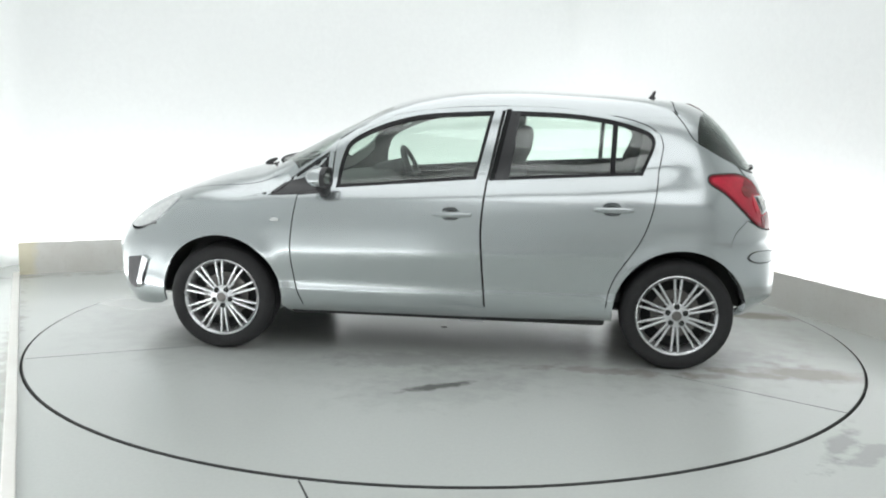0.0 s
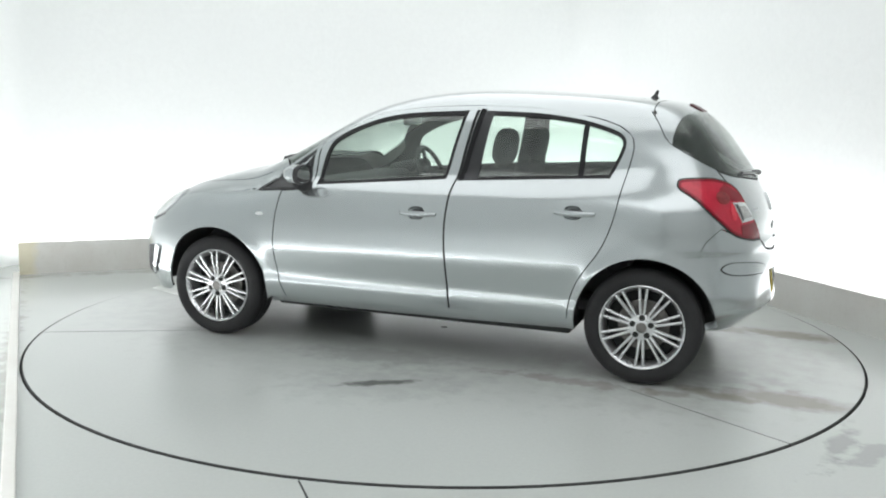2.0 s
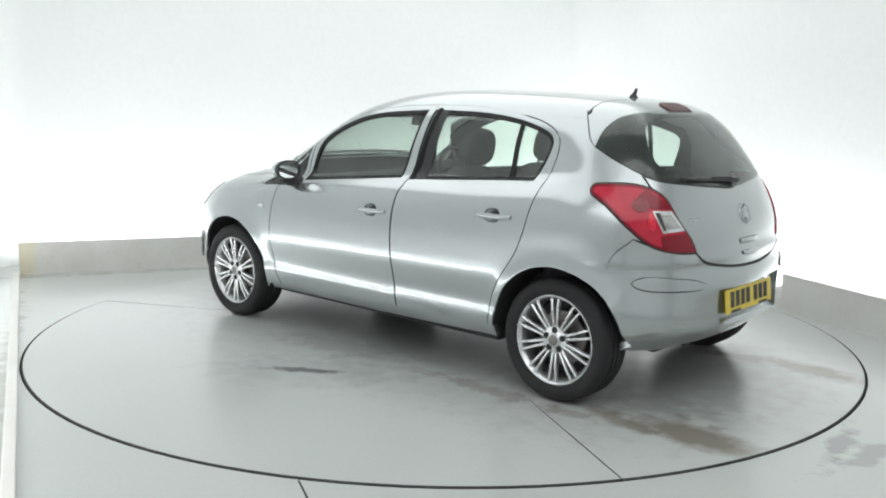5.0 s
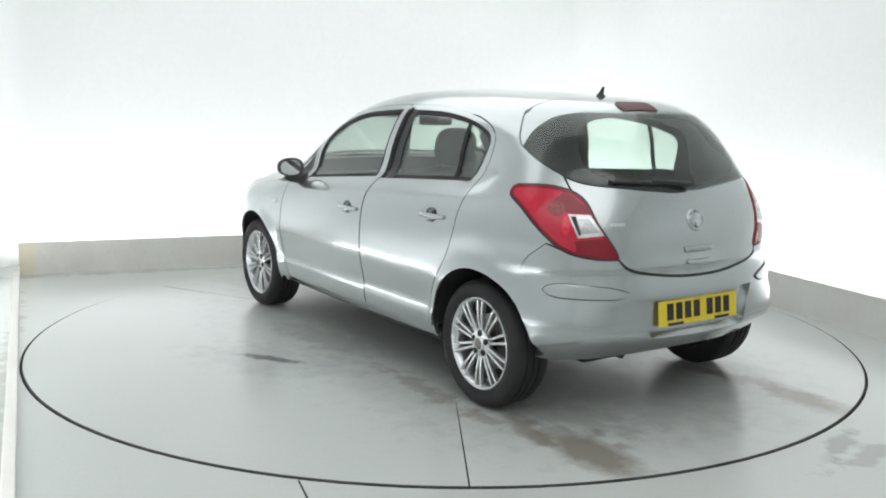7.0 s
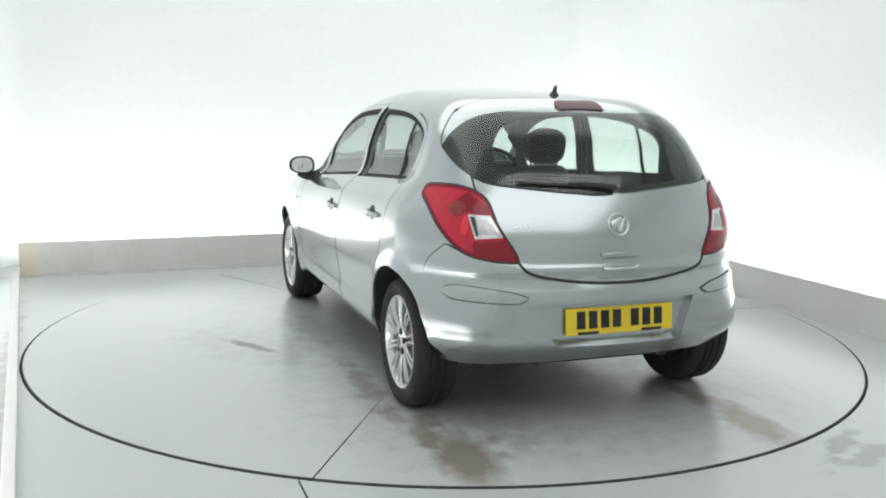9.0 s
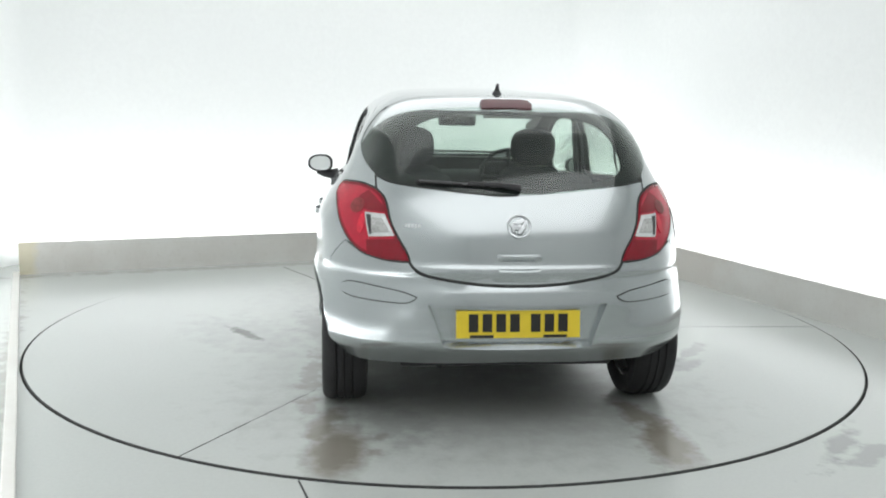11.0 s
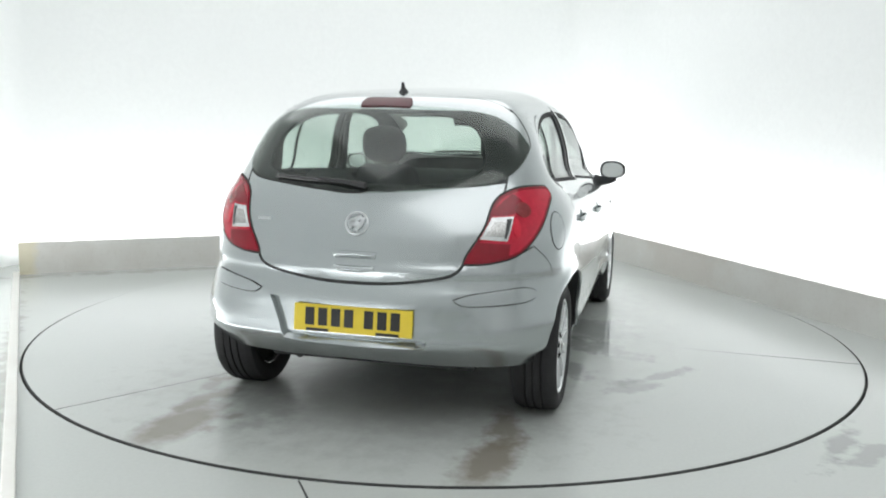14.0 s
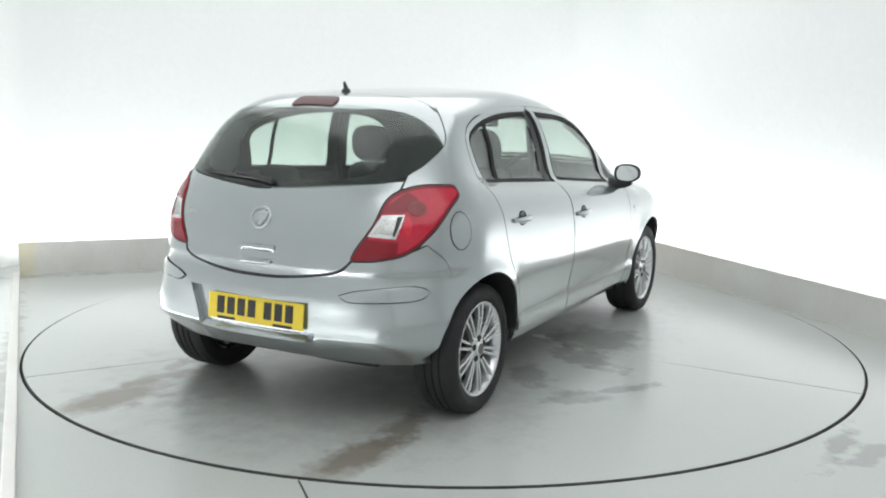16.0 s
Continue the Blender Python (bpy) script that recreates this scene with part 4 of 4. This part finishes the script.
both(tail_parts)


# ---- wheels ----
def build_wheel():
    w = new("wheel")
    w.parent = car
    tagged(w, "twin-spoke alloy wheel with a black tyre")
    # the axle lies along y, the outer face looks to +y; offsets from the outer face
    R = TYRE_R
    tyre_profile = [(0.205, -0.185), (0.225, -0.195), (0.26, -0.203), (0.284, -0.195), (0.294, -0.175), (0.297, -0.165), (0.297, -0.14), (0.290, -0.137), (0.290, -0.131), (R, -0.128), (R, -0.105), (0.290, -0.102), (0.290, -0.096), (R, -0.093),
                    (R, -0.07), (0.290, -0.067), (0.290, -0.061), (0.297, -0.058), (0.296, -0.036), (0.293, -0.024), (0.283, -0.008), (0.263, 0.002), (0.245, 0.001), (0.232, -0.004), (0.218, -0.010), (0.212, -0.02), (0.205, -0.03)]
    part("tyre", lathe(tyre_profile, 72, closed=True), MAT_RUBBER, w, "black tyre with a grooved tread", smooth=True)
    rim_profile = [(0.212, -0.180), (0.200, -0.175), (0.190, -0.10), (0.188, -0.05), (0.196, -0.03), (0.204, -0.014), (0.212, -0.008), (0.2155, -0.010), (0.2165, -0.018), (0.206, -0.034), (0.198, -0.06), (0.198, -0.10), (0.206, -0.17)]
    part("rim", lathe(rim_profile, 72, closed=True), MAT_ALLOY, w, "silver alloy rim", smooth=True)
    bm = bmesh.new()
    for k in range(10):
        a = 2 * math.pi * (k + 0.5) / 10
        for side in (-1, 1):
            # a pair of slim spokes, close at the hub, splayed at the rim
            pts = []
            for i in range(7):
                u = i / 6
                r = 0.052 + (0.202 - 0.052) * u
                off = side * (0.0075 + 0.0115 * u)
                y = -0.006 - 0.016 * (1 - math.sin(u * math.pi / 2)) - 0.006 * u
                pts.append((r, off, y, 0.0066 - 0.0004 * u))
            rings = []
            for r, off, y, hw in pts:
                ring = []
                for dx, dy in ((-hw, -0.022), (-hw, -0.003), (-hw * 0.5, 0.0), (hw * 0.5, 0.0), (hw, -0.003), (hw, -0.022)):
                    t = off + dx
                    ring.append(bm.verts.new((r * math.cos(a) - t * math.sin(a), y + dy, r * math.sin(a) + t * math.cos(a))))
                rings.append(ring)
            for p, q in zip(rings, rings[1:]):
                for i in range(6):
                    bm.faces.new((p[i], p[(i + 1) % 6], q[(i + 1) % 6], q[i]))
    part("spokes", bm, MAT_ALLOY, w, "ten pairs of slim spokes", smooth=True)
    part("hub", lathe([(0.0, -0.05), (0.06, -0.05), (0.066, -0.035), (0.066, -0.024), (0.058, -0.020), (0.036, -0.019), (0.034, -0.013), (0.030, -0.010), (0.0, -0.009)], 40), MAT_ALLOY, w, smooth=True)
    part("hub_badge", lathe([(0.0, -0.0075), (0.018, -0.0078), (0.026, -0.009), (0.027, -0.012)], 28), MAT_STEEL, w, "grey hub badge", smooth=True)
    for k in range(5):
        a = 2 * math.pi * (k + 0.25) / 5
        bm = lathe([(0.0, -0.017), (0.007, -0.017), (0.0085, -0.019), (0.0125, -0.020), (0.015, -0.0195), (0.0155, -0.023)], 12)
        bmesh.ops.translate(bm, verts=bm.verts[:], vec=(0.048 * math.cos(a), 0.004, 0.048 * math.sin(a)))
        part("wheel_bolt", bm, MAT_GAP, w, "dark recessed wheel bolt", smooth=True)
    part("brake_disc", lathe([(0.0, -0.075), (0.07, -0.075), (0.072, -0.085), (0.13, -0.085), (0.132, -0.095), (0.0, -0.10)], 40), MAT_STEEL, w, "dull steel brake disc", smooth=True)
    part("inner_barrel", lathe([(0.0, -0.125), (0.19, -0.125), (0.195, -0.13), (0.0, -0.14)], 32), MAT_GAP, w, "dark inner barrel")
    return w


TRACK = 0.822
wheel = build_wheel()
TRACK_F = TRACK + 0.022
wheel.matrix_basis = pose(0.008, TRACK - 0.004, TYRE_R)
copy_thing(wheel, pose(AXLE_F, TRACK_F, TYRE_R, 0, 40, 0))
copy_thing(wheel, pose(0.008, -TRACK + 0.004, TYRE_R, 0, 0, 180))
copy_thing(wheel, pose(AXLE_F, -TRACK_F, TYRE_R, 0, 25, 180))


def wheel_housings():
    """Dark liners from the arch lips inward, and the underbody between them."""
    for ax, r0 in ((0.0, ARCH_R), (AXLE_F, ARCH_F)):
        turns = [math.pi * (0.01 + 0.98 * i / 30) for i in range(31)]
        skin = lift([(ax + (r0 + 0.002) * math.cos(a), WHEEL_R + (r0 + 0.002) * math.sin(a)) for a in turns], "side")[:, 1]
        for s in (-1, 1):
            bm = bmesh.new()
            rings = []
            for k, r in enumerate((r0, r0 + 0.004, r0 + 0.01, r0 + 0.01, 0.01)):
                ys = (skin - 0.016, skin - 0.05, np.full(31, 0.66), np.full(31, 0.52), np.full(31, 0.50))[k]
                rings.append([bm.verts.new((ax + r * math.cos(a), s * y, WHEEL_R + r * math.sin(a))) for a, y in zip(turns, ys)])
            for p, q in zip(rings, rings[1:]):
                for i in range(30):
                    bm.faces.new((p[i], p[i + 1], q[i + 1], q[i]))
            part("wheel_housing", bm, MAT_GAP, car, "black wheel arch liner", smooth=True)
    bm = bmesh.new()
    box(bm, 1.255, 0, 0.27, 1.75, 1.50, 0.12)
    box(bm, 1.35, 0, 0.30, 3.4, 0.96, 0.12)
    part("underbody", bm, MAT_GAP, car, "dark underbody", bevel=0.02)


wheel_housings()


# ---- cabin ----
def soft_box(name, parent, mat, x, y, z, sx, sy, sz, ry=0.0, bevel=0.04, label="", rz=0.0, taper=1.0):
    bm = bmesh.new()
    vs = box(bm, 0, 0, 0, sx, sy, sz)
    for v in vs:
        if v.co.z > 0:
            v.co.y *= taper
    bmesh.ops.bevel(bm, geom=bm.edges[:], offset=bevel, segments=4, profile=0.5, affect="EDGES", clamp_overlap=True)
    bmesh.ops.transform(bm, matrix=pose(x, y, z, 0, ry, rz), verts=bm.verts[:])
    return part(name, bm, mat, parent, label, smooth=True)


def pillow(name, parent, x, y, z, hx, hy, hz, ry):
    """A plump rounded pad: a squared-off ellipsoid."""
    bm = bmesh.new()
    bmesh.ops.create_uvsphere(bm, u_segments=28, v_segments=16, radius=1.0)
    for v in bm.verts:
        v.co = Vector([h * math.copysign(abs(c) ** 0.72, c) for h, c in zip((hx, hy, hz), v.co)])
    bmesh.ops.transform(bm, matrix=pose(x, y, z, 0, ry, 0), verts=bm.verts[:])
    return part(name, bm, MAT_CLOTH, parent, smooth=True)


def front_seat(y):
    s = new("front_seat")
    s.parent = car
    tagged(s, "dark cloth front seat with a tall headrest")
    soft_box("seat_cushion", s, MAT_CLOTH, 1.28, y, 0.50, 0.52, 0.50, 0.16, -6, 0.06)
    soft_box("backrest", s, MAT_CLOTH, 0.985, y, 0.76, 0.14, 0.50, 0.58, -14, 0.065, taper=0.70)
    pillow("headrest", s, 0.882, y, 1.155, 0.058, 0.128, 0.105, -10)
    for d in (-0.07, 0.07):
        part("headrest_post", tube([(0.925, y + d, 1.00), (0.90, y + d, 1.10)], 0.008), MAT_STEEL, s, "thin steel headrest post")


front_seat(0.345)
front_seat(-0.345)
bench = new("rear_seat")
bench.parent = car
tagged(bench, "dark cloth rear bench with low headrests")
soft_box("seat_cushion", bench, MAT_CLOTH, 0.42, 0, 0.50, 0.48, 1.22, 0.16, -5, 0.05)
soft_box("backrest", bench, MAT_CLOTH, 0.12, 0, 0.75, 0.13, 1.22, 0.52, -18, 0.05)
for y in (-0.34, 0.34):
    pillow("headrest", bench, 0.025, y, 1.015, 0.045, 0.12, 0.06, -15)
soft_box("parcel_shelf", car, MAT_TRIM, -0.17, 0, 0.955, 0.42, 1.12, 0.025, 0, 0.01, "dark parcel shelf under the rear window")
soft_box("luggage_wall", car, MAT_TRIM, -0.10, 0, 0.62, 0.62, 1.02, 0.5, 0, 0.03, "dark luggage space lining")
soft_box("cabin_floor", car, MAT_TRIM, 1.2, 0, 0.36, 2.2, 1.36, 0.06, 0, 0.02, "dark cabin carpet")

dash = soft_box("dashboard", car, MAT_TRIM, 1.90, 0, 0.80, 0.46, 1.32, 0.30, 6, 0.07, "dark moulded dashboard")
soft_box("instrument_hood", dash, MAT_TRIM, 1.76, -0.35, 0.965, 0.18, 0.34, 0.09, 12, 0.035, "rounded instrument hood")
soft_box("centre_console", dash, MAT_PLASTIC, 1.60, 0, 0.62, 0.40, 0.22, 0.36, 25, 0.05, "black centre console")
wheel_m = pose(1.60, -0.35, 0.93, 0, -65, 0)
ring = [tuple(wheel_m @ Vector((0.185 * math.cos(a), 0.185 * math.sin(a), 0))) for a in [2 * math.pi * i / 40 for i in range(40)]]
steer = part("steering_wheel", tube(ring, 0.015, 10, True), MAT_PLASTIC, car, "black steering wheel", smooth=True)
for a in (0, 180, 270):
    c, s = math.cos(radians(a + 90)), math.sin(radians(a + 90))
    part("steering_spoke", tube([tuple(wheel_m @ Vector((0.03 * c, 0.03 * s, -0.02))), tuple(wheel_m @ Vector((0.18 * c, 0.18 * s, 0)))], 0.013), MAT_PLASTIC, steer)
part("steering_hub", lathe([(0.0, 0.0), (0.05, 0.0), (0.06, -0.015), (0.06, -0.04), (0.0, -0.16)], 24, "Z"), MAT_PLASTIC, steer, smooth=True).matrix_basis = wheel_m
soft_box("rear_view_mirror", car, MAT_BLACK, 1.60, 0.0, 1.285, 0.035, 0.24, 0.065, -8, 0.014, "black rear-view mirror")
part("mirror_stalk", tube([(1.62, 0, 1.31), (1.66, 0, 1.36)], 0.012), MAT_BLACK, car, "short black mirror stalk")
for s in (-1, 1):
    soft_box("sun_visor", car, MAT_LINER, 1.50, s * 0.34, 1.335, 0.14, 0.36, 0.016, 22, 0.006, "pale folded sun visor")
    part("seat_belt", tube([(0.96, s * 0.60, 1.28), (0.97, s * 0.63, 0.98), (0.98, s * 0.65, 0.55)], lambda i: 0.016, 6), MAT_CLOTH, car, "dark seat belt on the pillar")


# ---- mirrors, aerial, lights and badges ----
def door_mirror(s):
    h = new("door_mirror")
    h.parent = car
    tagged(h, "silver door mirror on a black foot")
    m = pose(1.895, s * 0.872, 0.985, 0, 0, s * -5)
    bm = bmesh.new()
    rings = []
    # a rounded bowl that opens to the rear
    for k in range(9):
        a = math.pi / 2 * k / 8
        dx, r = 0.105 * math.sin(a), math.cos(a) ** 0.55 if k < 8 else 0.02
        ring = []
        for i in range(32):
            t = 2 * math.pi * i / 32
            c, q = math.cos(t), math.sin(t)
            yy = 0.080 * math.copysign(abs(c) ** 0.7, c) * r
            zz = (0.058 if q > 0 else 0.054) * math.copysign(abs(q) ** 0.75, q) * r
            zz *= 1.0 - 0.18 * (c * s > 0) * abs(c)
            ring.append(bm.verts.new(m @ Vector((dx, yy, zz))))
        rings.append(ring)
    for p, q in zip(rings, rings[1:]):
        for i in range(32):
            bm.faces.new((p[i], p[(i + 1) % 32], q[(i + 1) % 32], q[i]))
    bm.faces.new(rings[-1])
    first = [v.co.copy() for v in rings[0]]
    part("mirror_shell", bm, MAT_PAINT, h, "silver mirror shell", smooth=True)
    mid = m @ Vector((0, 0, 0))
    back = (m.to_3x3() @ Vector((-1, 0, 0)))
    bm = bmesh.new()
    loops = []
    for k, (f, d) in enumerate(((1.0, 0.002), (1.02, -0.012), (1.0, 0.014), (0.84, 0.012), (0.83, 0.0))):
        loops.append([bm.verts.new(mid + (q - mid) * f + back * d) for q in first])
    for p, q in zip(loops, loops[1:]):
        for i in range(32):
            bm.faces.new((p[i], p[(i + 1) % 32], q[(i + 1) % 32], q[i]))
    part("mirror_rim", bm, MAT_PLASTIC, h, "black mirror rim", smooth=True)
    bm = bmesh.new()
    vs = [bm.verts.new(mid + (q - mid) * 0.86 + back * 0.006) for q in first]
    bm.faces.new(vs if s > 0 else vs[::-1])
    part("mirror_glass", bm, MAT_MIRROR, h, "reflecting mirror glass")
    part("mirror_foot", tube([(1.93, s * 0.755, 0.915), (1.925, s * 0.80, 0.912), (1.92, s * 0.85, 0.918), (1.925, s * 0.89, 0.935)], lambda i: (0.038, 0.032, 0.026, 0.022)[i], 14), MAT_PLASTIC, h, "black mirror foot", smooth=True)


door_mirror(1)
door_mirror(-1)

aerial = new("aerial")
aerial.parent = car
tagged(aerial, "short black roof aerial")
z0 = float(lift([(0.115, 0.0)], "top")[0][2])
part("aerial_base", lathe([(0.0, 0.022), (0.008, 0.02), (0.017, 0.012), (0.024, 0.0), (0.024, -0.006)], 20, "Z"), MAT_PLASTIC, aerial, smooth=True).matrix_basis = pose(0.115, 0, z0)
part("aerial_mast", tube([(0.115, 0, z0 + 0.008), (0.106, 0, z0 + 0.028), (0.098, 0, z0 + 0.046)], lambda i: (0.013, 0.010, 0.006)[i], 10), MAT_PLASTIC, aerial, smooth=True)


# the round emblem: a bright ring with a plain raised shape in it
gate_x = lambda y, z: float(lift(by_end([(y, z)]), "back")[0][0])
bx = gate_x(0, 0.892)
tilt = math.degrees(math.atan2(gate_x(0, 0.92) - gate_x(0, 0.86), 0.06))
badge_m = pose(bx - 0.001, 0, 0.892, 0, tilt, 0)
emblem = part("emblem", lathe([(0.042, 0.002), (0.044, -0.005), (0.048, -0.006), (0.051, -0.004), (0.052, 0.002)], 40, "Z"), MAT_EMBLEM, tailgate, "round satin silver emblem ring", smooth=True)
emblem.matrix_basis = badge_m @ pose(0, 0, 0, 0, 90, 0)
bm = bmesh.new()
for cx, cy, sx, sy, a in ((0.0, 0.012, 0.03, 0.045, 20), (0.012, -0.012, 0.05, 0.02, 35), (-0.016, 0.002, 0.022, 0.05, -25), (0.006, 0.028, 0.04, 0.014, -15), (-0.01, -0.026, 0.035, 0.014, 10)):
    box(bm, 0, 0, 0, sx, sy, 0.009, pose(cx, cy, -0.003, 0, 0, a))
bmesh.ops.bevel(bm, geom=bm.edges[:], offset=0.003, segments=2, profile=0.5, affect="EDGES", clamp_overlap=True)
part("emblem_relief", bm, MAT_EMBLEM, emblem, "raised satin shape in the ring", smooth=True)

# tailgate grip: a pale lip over a hollow
GRIP = outline([(0.10, 0.778), (-0.10, 0.778)], [(-0.10, 0.778), (-0.088, 0.735), (-0.075, 0.700), (0.075, 0.700), (0.088, 0.735), (0.10, 0.778)], step=0.01)


def hollow(q, n):
    r = np.clip(1 - (q[:, 1] / 0.10) ** 4, 0, 1)
    lip = 0.010 * np.exp(-(((q[:, 2] - 0.768) / 0.016) ** 2)) - 0.016 * np.exp(-(((q[:, 2] - 0.735) / 0.014) ** 2)) + 0.009 * np.exp(-(((q[:, 2] - 0.708) / 0.012) ** 2))
    return q + n * (r * lip)[:, None]


shell("tailgate_grip", [sheet(GRIP, "back", cell=0.006, thick=0.004, out=0.003, bend=hollow)], SKIN, tailgate, "body-coloured pull grip under the emblem")


def letter_bars(y0, y1, z, h, n):
    """A model name as plain bright bars."""
    for i in range(n):
        y = y0 + (y1 - y0) * (i + 0.5) / n
        x = gate_x(y, z)
        nrm = normal(np.array([[x, y, z]]))[0]
        bm = bmesh.new()
        box(bm, 0, 0, 0, abs(y1 - y0) / n * 0.7, h, 0.003)
        rot = Vector(nrm).to_track_quat("Z", "Y").to_matrix().to_4x4()
        bmesh.ops.transform(bm, matrix=Matrix.Translation(Vector((x, y, z)) + Vector(nrm) * 0.001) @ rot, verts=bm.verts[:])
        part("name_bar", bm, MAT_EMBLEM, tailgate, "small grey name bar" if i == 0 else "")


letter_bars(0.475, 0.405, 0.888, 0.014, 5)

# rear wiper on the glass
def on_glass(y, z, out):
    q = lift(by_end([(y, z)]), "back")
    return tuple((q + normal(q) * out)[0])


wiper = part("rear_wiper", tube([on_glass(-0.015, 1.035, 0.02), on_glass(0.08, 1.046, 0.024), on_glass(0.2, 1.056, 0.02)], lambda i: (0.014, 0.009, 0.006)[i], 10), MAT_PLASTIC, tailgate, "black rear wiper arm", smooth=True)
part("wiper_blade", tube([on_glass(y, 1.043 + 0.045 * (y - 0.02), 0.012) for y in (0.02, 0.12, 0.22, 0.32, 0.42)], 0.0085, 8), MAT_BLACK, wiper, "black rubber blade", smooth=True)

# number plate: yellow, with plain bars for its characters
plate_m = pose(-0.5815, 0.0, 0.489, 0, 6, 0)
bm = bmesh.new()
box(bm, 0, 0, 0, 0.006, 0.524, 0.115)
plate = part("number_plate", bm, MAT_YELLOW, rear_bumper, "yellow rear number plate", bevel=0.002)
plate.matrix_basis = plate_m
xs = [0.190, 0.132, 0.074, 0.016, -0.072, -0.130, -0.188]
for y in xs:
    bm = bmesh.new()
    box(bm, -0.0040, y, 0.006, 0.003, 0.040, 0.075)
    part("plate_bar", bm, MAT_INK, plate, "plain black bar")
for y0, y1 in ((0.205, 0.105), (-0.105, -0.205)):
    bm = bmesh.new()
    box(bm, -0.0040, (y0 + y1) / 2, -0.050, 0.003, abs(y1 - y0), 0.012)
    part("plate_footer", bm, MAT_INK, plate, "thin black bar")

# filler flap on the right quarter
FLAP = [(-0.935 + 0.055 * math.cos(a), 0.858 + 0.078 * math.sin(a)) for a in [2 * math.pi * i / 40 for i in range(40)]]
FLAP = [(-a, z) for a, z in FLAP]
shell("filler_flap", [sheet(grow(FLAP, -0.001), "back", cell=0.03, thick=0.001, out=0.0022, mirror=True)], SKIN, car, "round silver filler flap")
shell("flap_joint", [sheet(grow(FLAP, 0.003), "back", [grow(FLAP, -0.0005)], cell=0.03, thick=0.001, out=0.0012, mirror=True)], [MAT_GAP, MAT_GAP], car, "dark joint round the flap")

# cowl, front wipers, exhaust and underside pieces
COWL = outline([(2.345, 0.0), (2.27, 0.40), (2.10, 0.66), (2.19, 0.69), (2.315, 0.42), (2.392, 0.0)], [(2.392, 0.0), (2.315, -0.42), (2.19, -0.69), (2.10, -0.66), (2.27, -0.40), (2.345, 0.0)])
shell("cowl", [sheet(COWL, "top", cell=0.04, thick=0.01, out=-0.004)], [MAT_PLASTIC, MAT_TRIM], car, "black cowl under the windscreen")


def on_top(x, y, out):
    q = lift([(x, y)], "top")
    return tuple((q + normal(q) * out)[0])


for y0, y1 in ((0.42, -0.12), (-0.05, -0.55)):
    w = part("front_wiper", tube([on_top(2.33 - 0.25 * abs(y0 + (y1 - y0) * k / 5) ** 1.6, y0 + (y1 - y0) * k / 5, 0.010) for k in range(6)], 0.008, 8), MAT_PLASTIC, car, "black front wiper", smooth=True)
part("wiper_pivot", tube([on_top(2.47, 0.10, 0.004), on_top(2.43, 0.12, 0.012), on_top(2.38, 0.16, 0.016)], lambda i: (0.008, 0.013, 0.010)[i], 8), MAT_PLASTIC, car, "black wiper arm end", smooth=True)
part("exhaust_pipe", tube([(-0.05, 0.30, 0.285), (-0.30, 0.31, 0.285), (-0.42, 0.31, 0.278)], 0.02, 14), MAT_GAP, car, "dark exhaust pipe end", smooth=True)
for x, y, sx in ((1.12, 0.55, 0.14), (0.80, 0.52, 0.05), (1.75, 0.30, 0.4)):
    soft_box("underside_bracket", car, MAT_EMBLEM, x, y, 0.175, sx, 0.05, 0.03, 0, 0.006, "steel bracket under the floor")
for s in (-1, 1):
    soft_box("rear_axle_beam", car, MAT_GAP, 0.0, s * 0.32, 0.27, 0.12, 0.64, 0.12, 0, 0.03, "dark rear axle beam")


def repeater(mirror):
    lens = [(2.19 + 0.026 * math.cos(t), 0.75 + 0.010 * math.sin(t)) for t in [2 * math.pi * i / 20 for i in range(20)]]
    shell("side_repeater", [sheet(lens, "side", cell=0.01, thick=0.004, out=0.005, mirror=mirror)], [MAT_LENS, MAT_TRIM], car, "small clear side repeater lamp")


both(repeater)


# ---- what moves: the table turns evenly and carries the car ----
def motions():
    rows_table, rows_car = [], []
    for i in range(33):
        t = i * 0.5
        turn = pose(0, 0, 0, 0, 0, 180 - (6.602 + 7.002 * t - 0.002 * t * t))
        rows_table.append((t, turn))
        rows_car.append((t, turn @ pose(-1.333, -0.090, 0)))
    walk(turntable, rows_table)
    walk(car, rows_car)


motions()
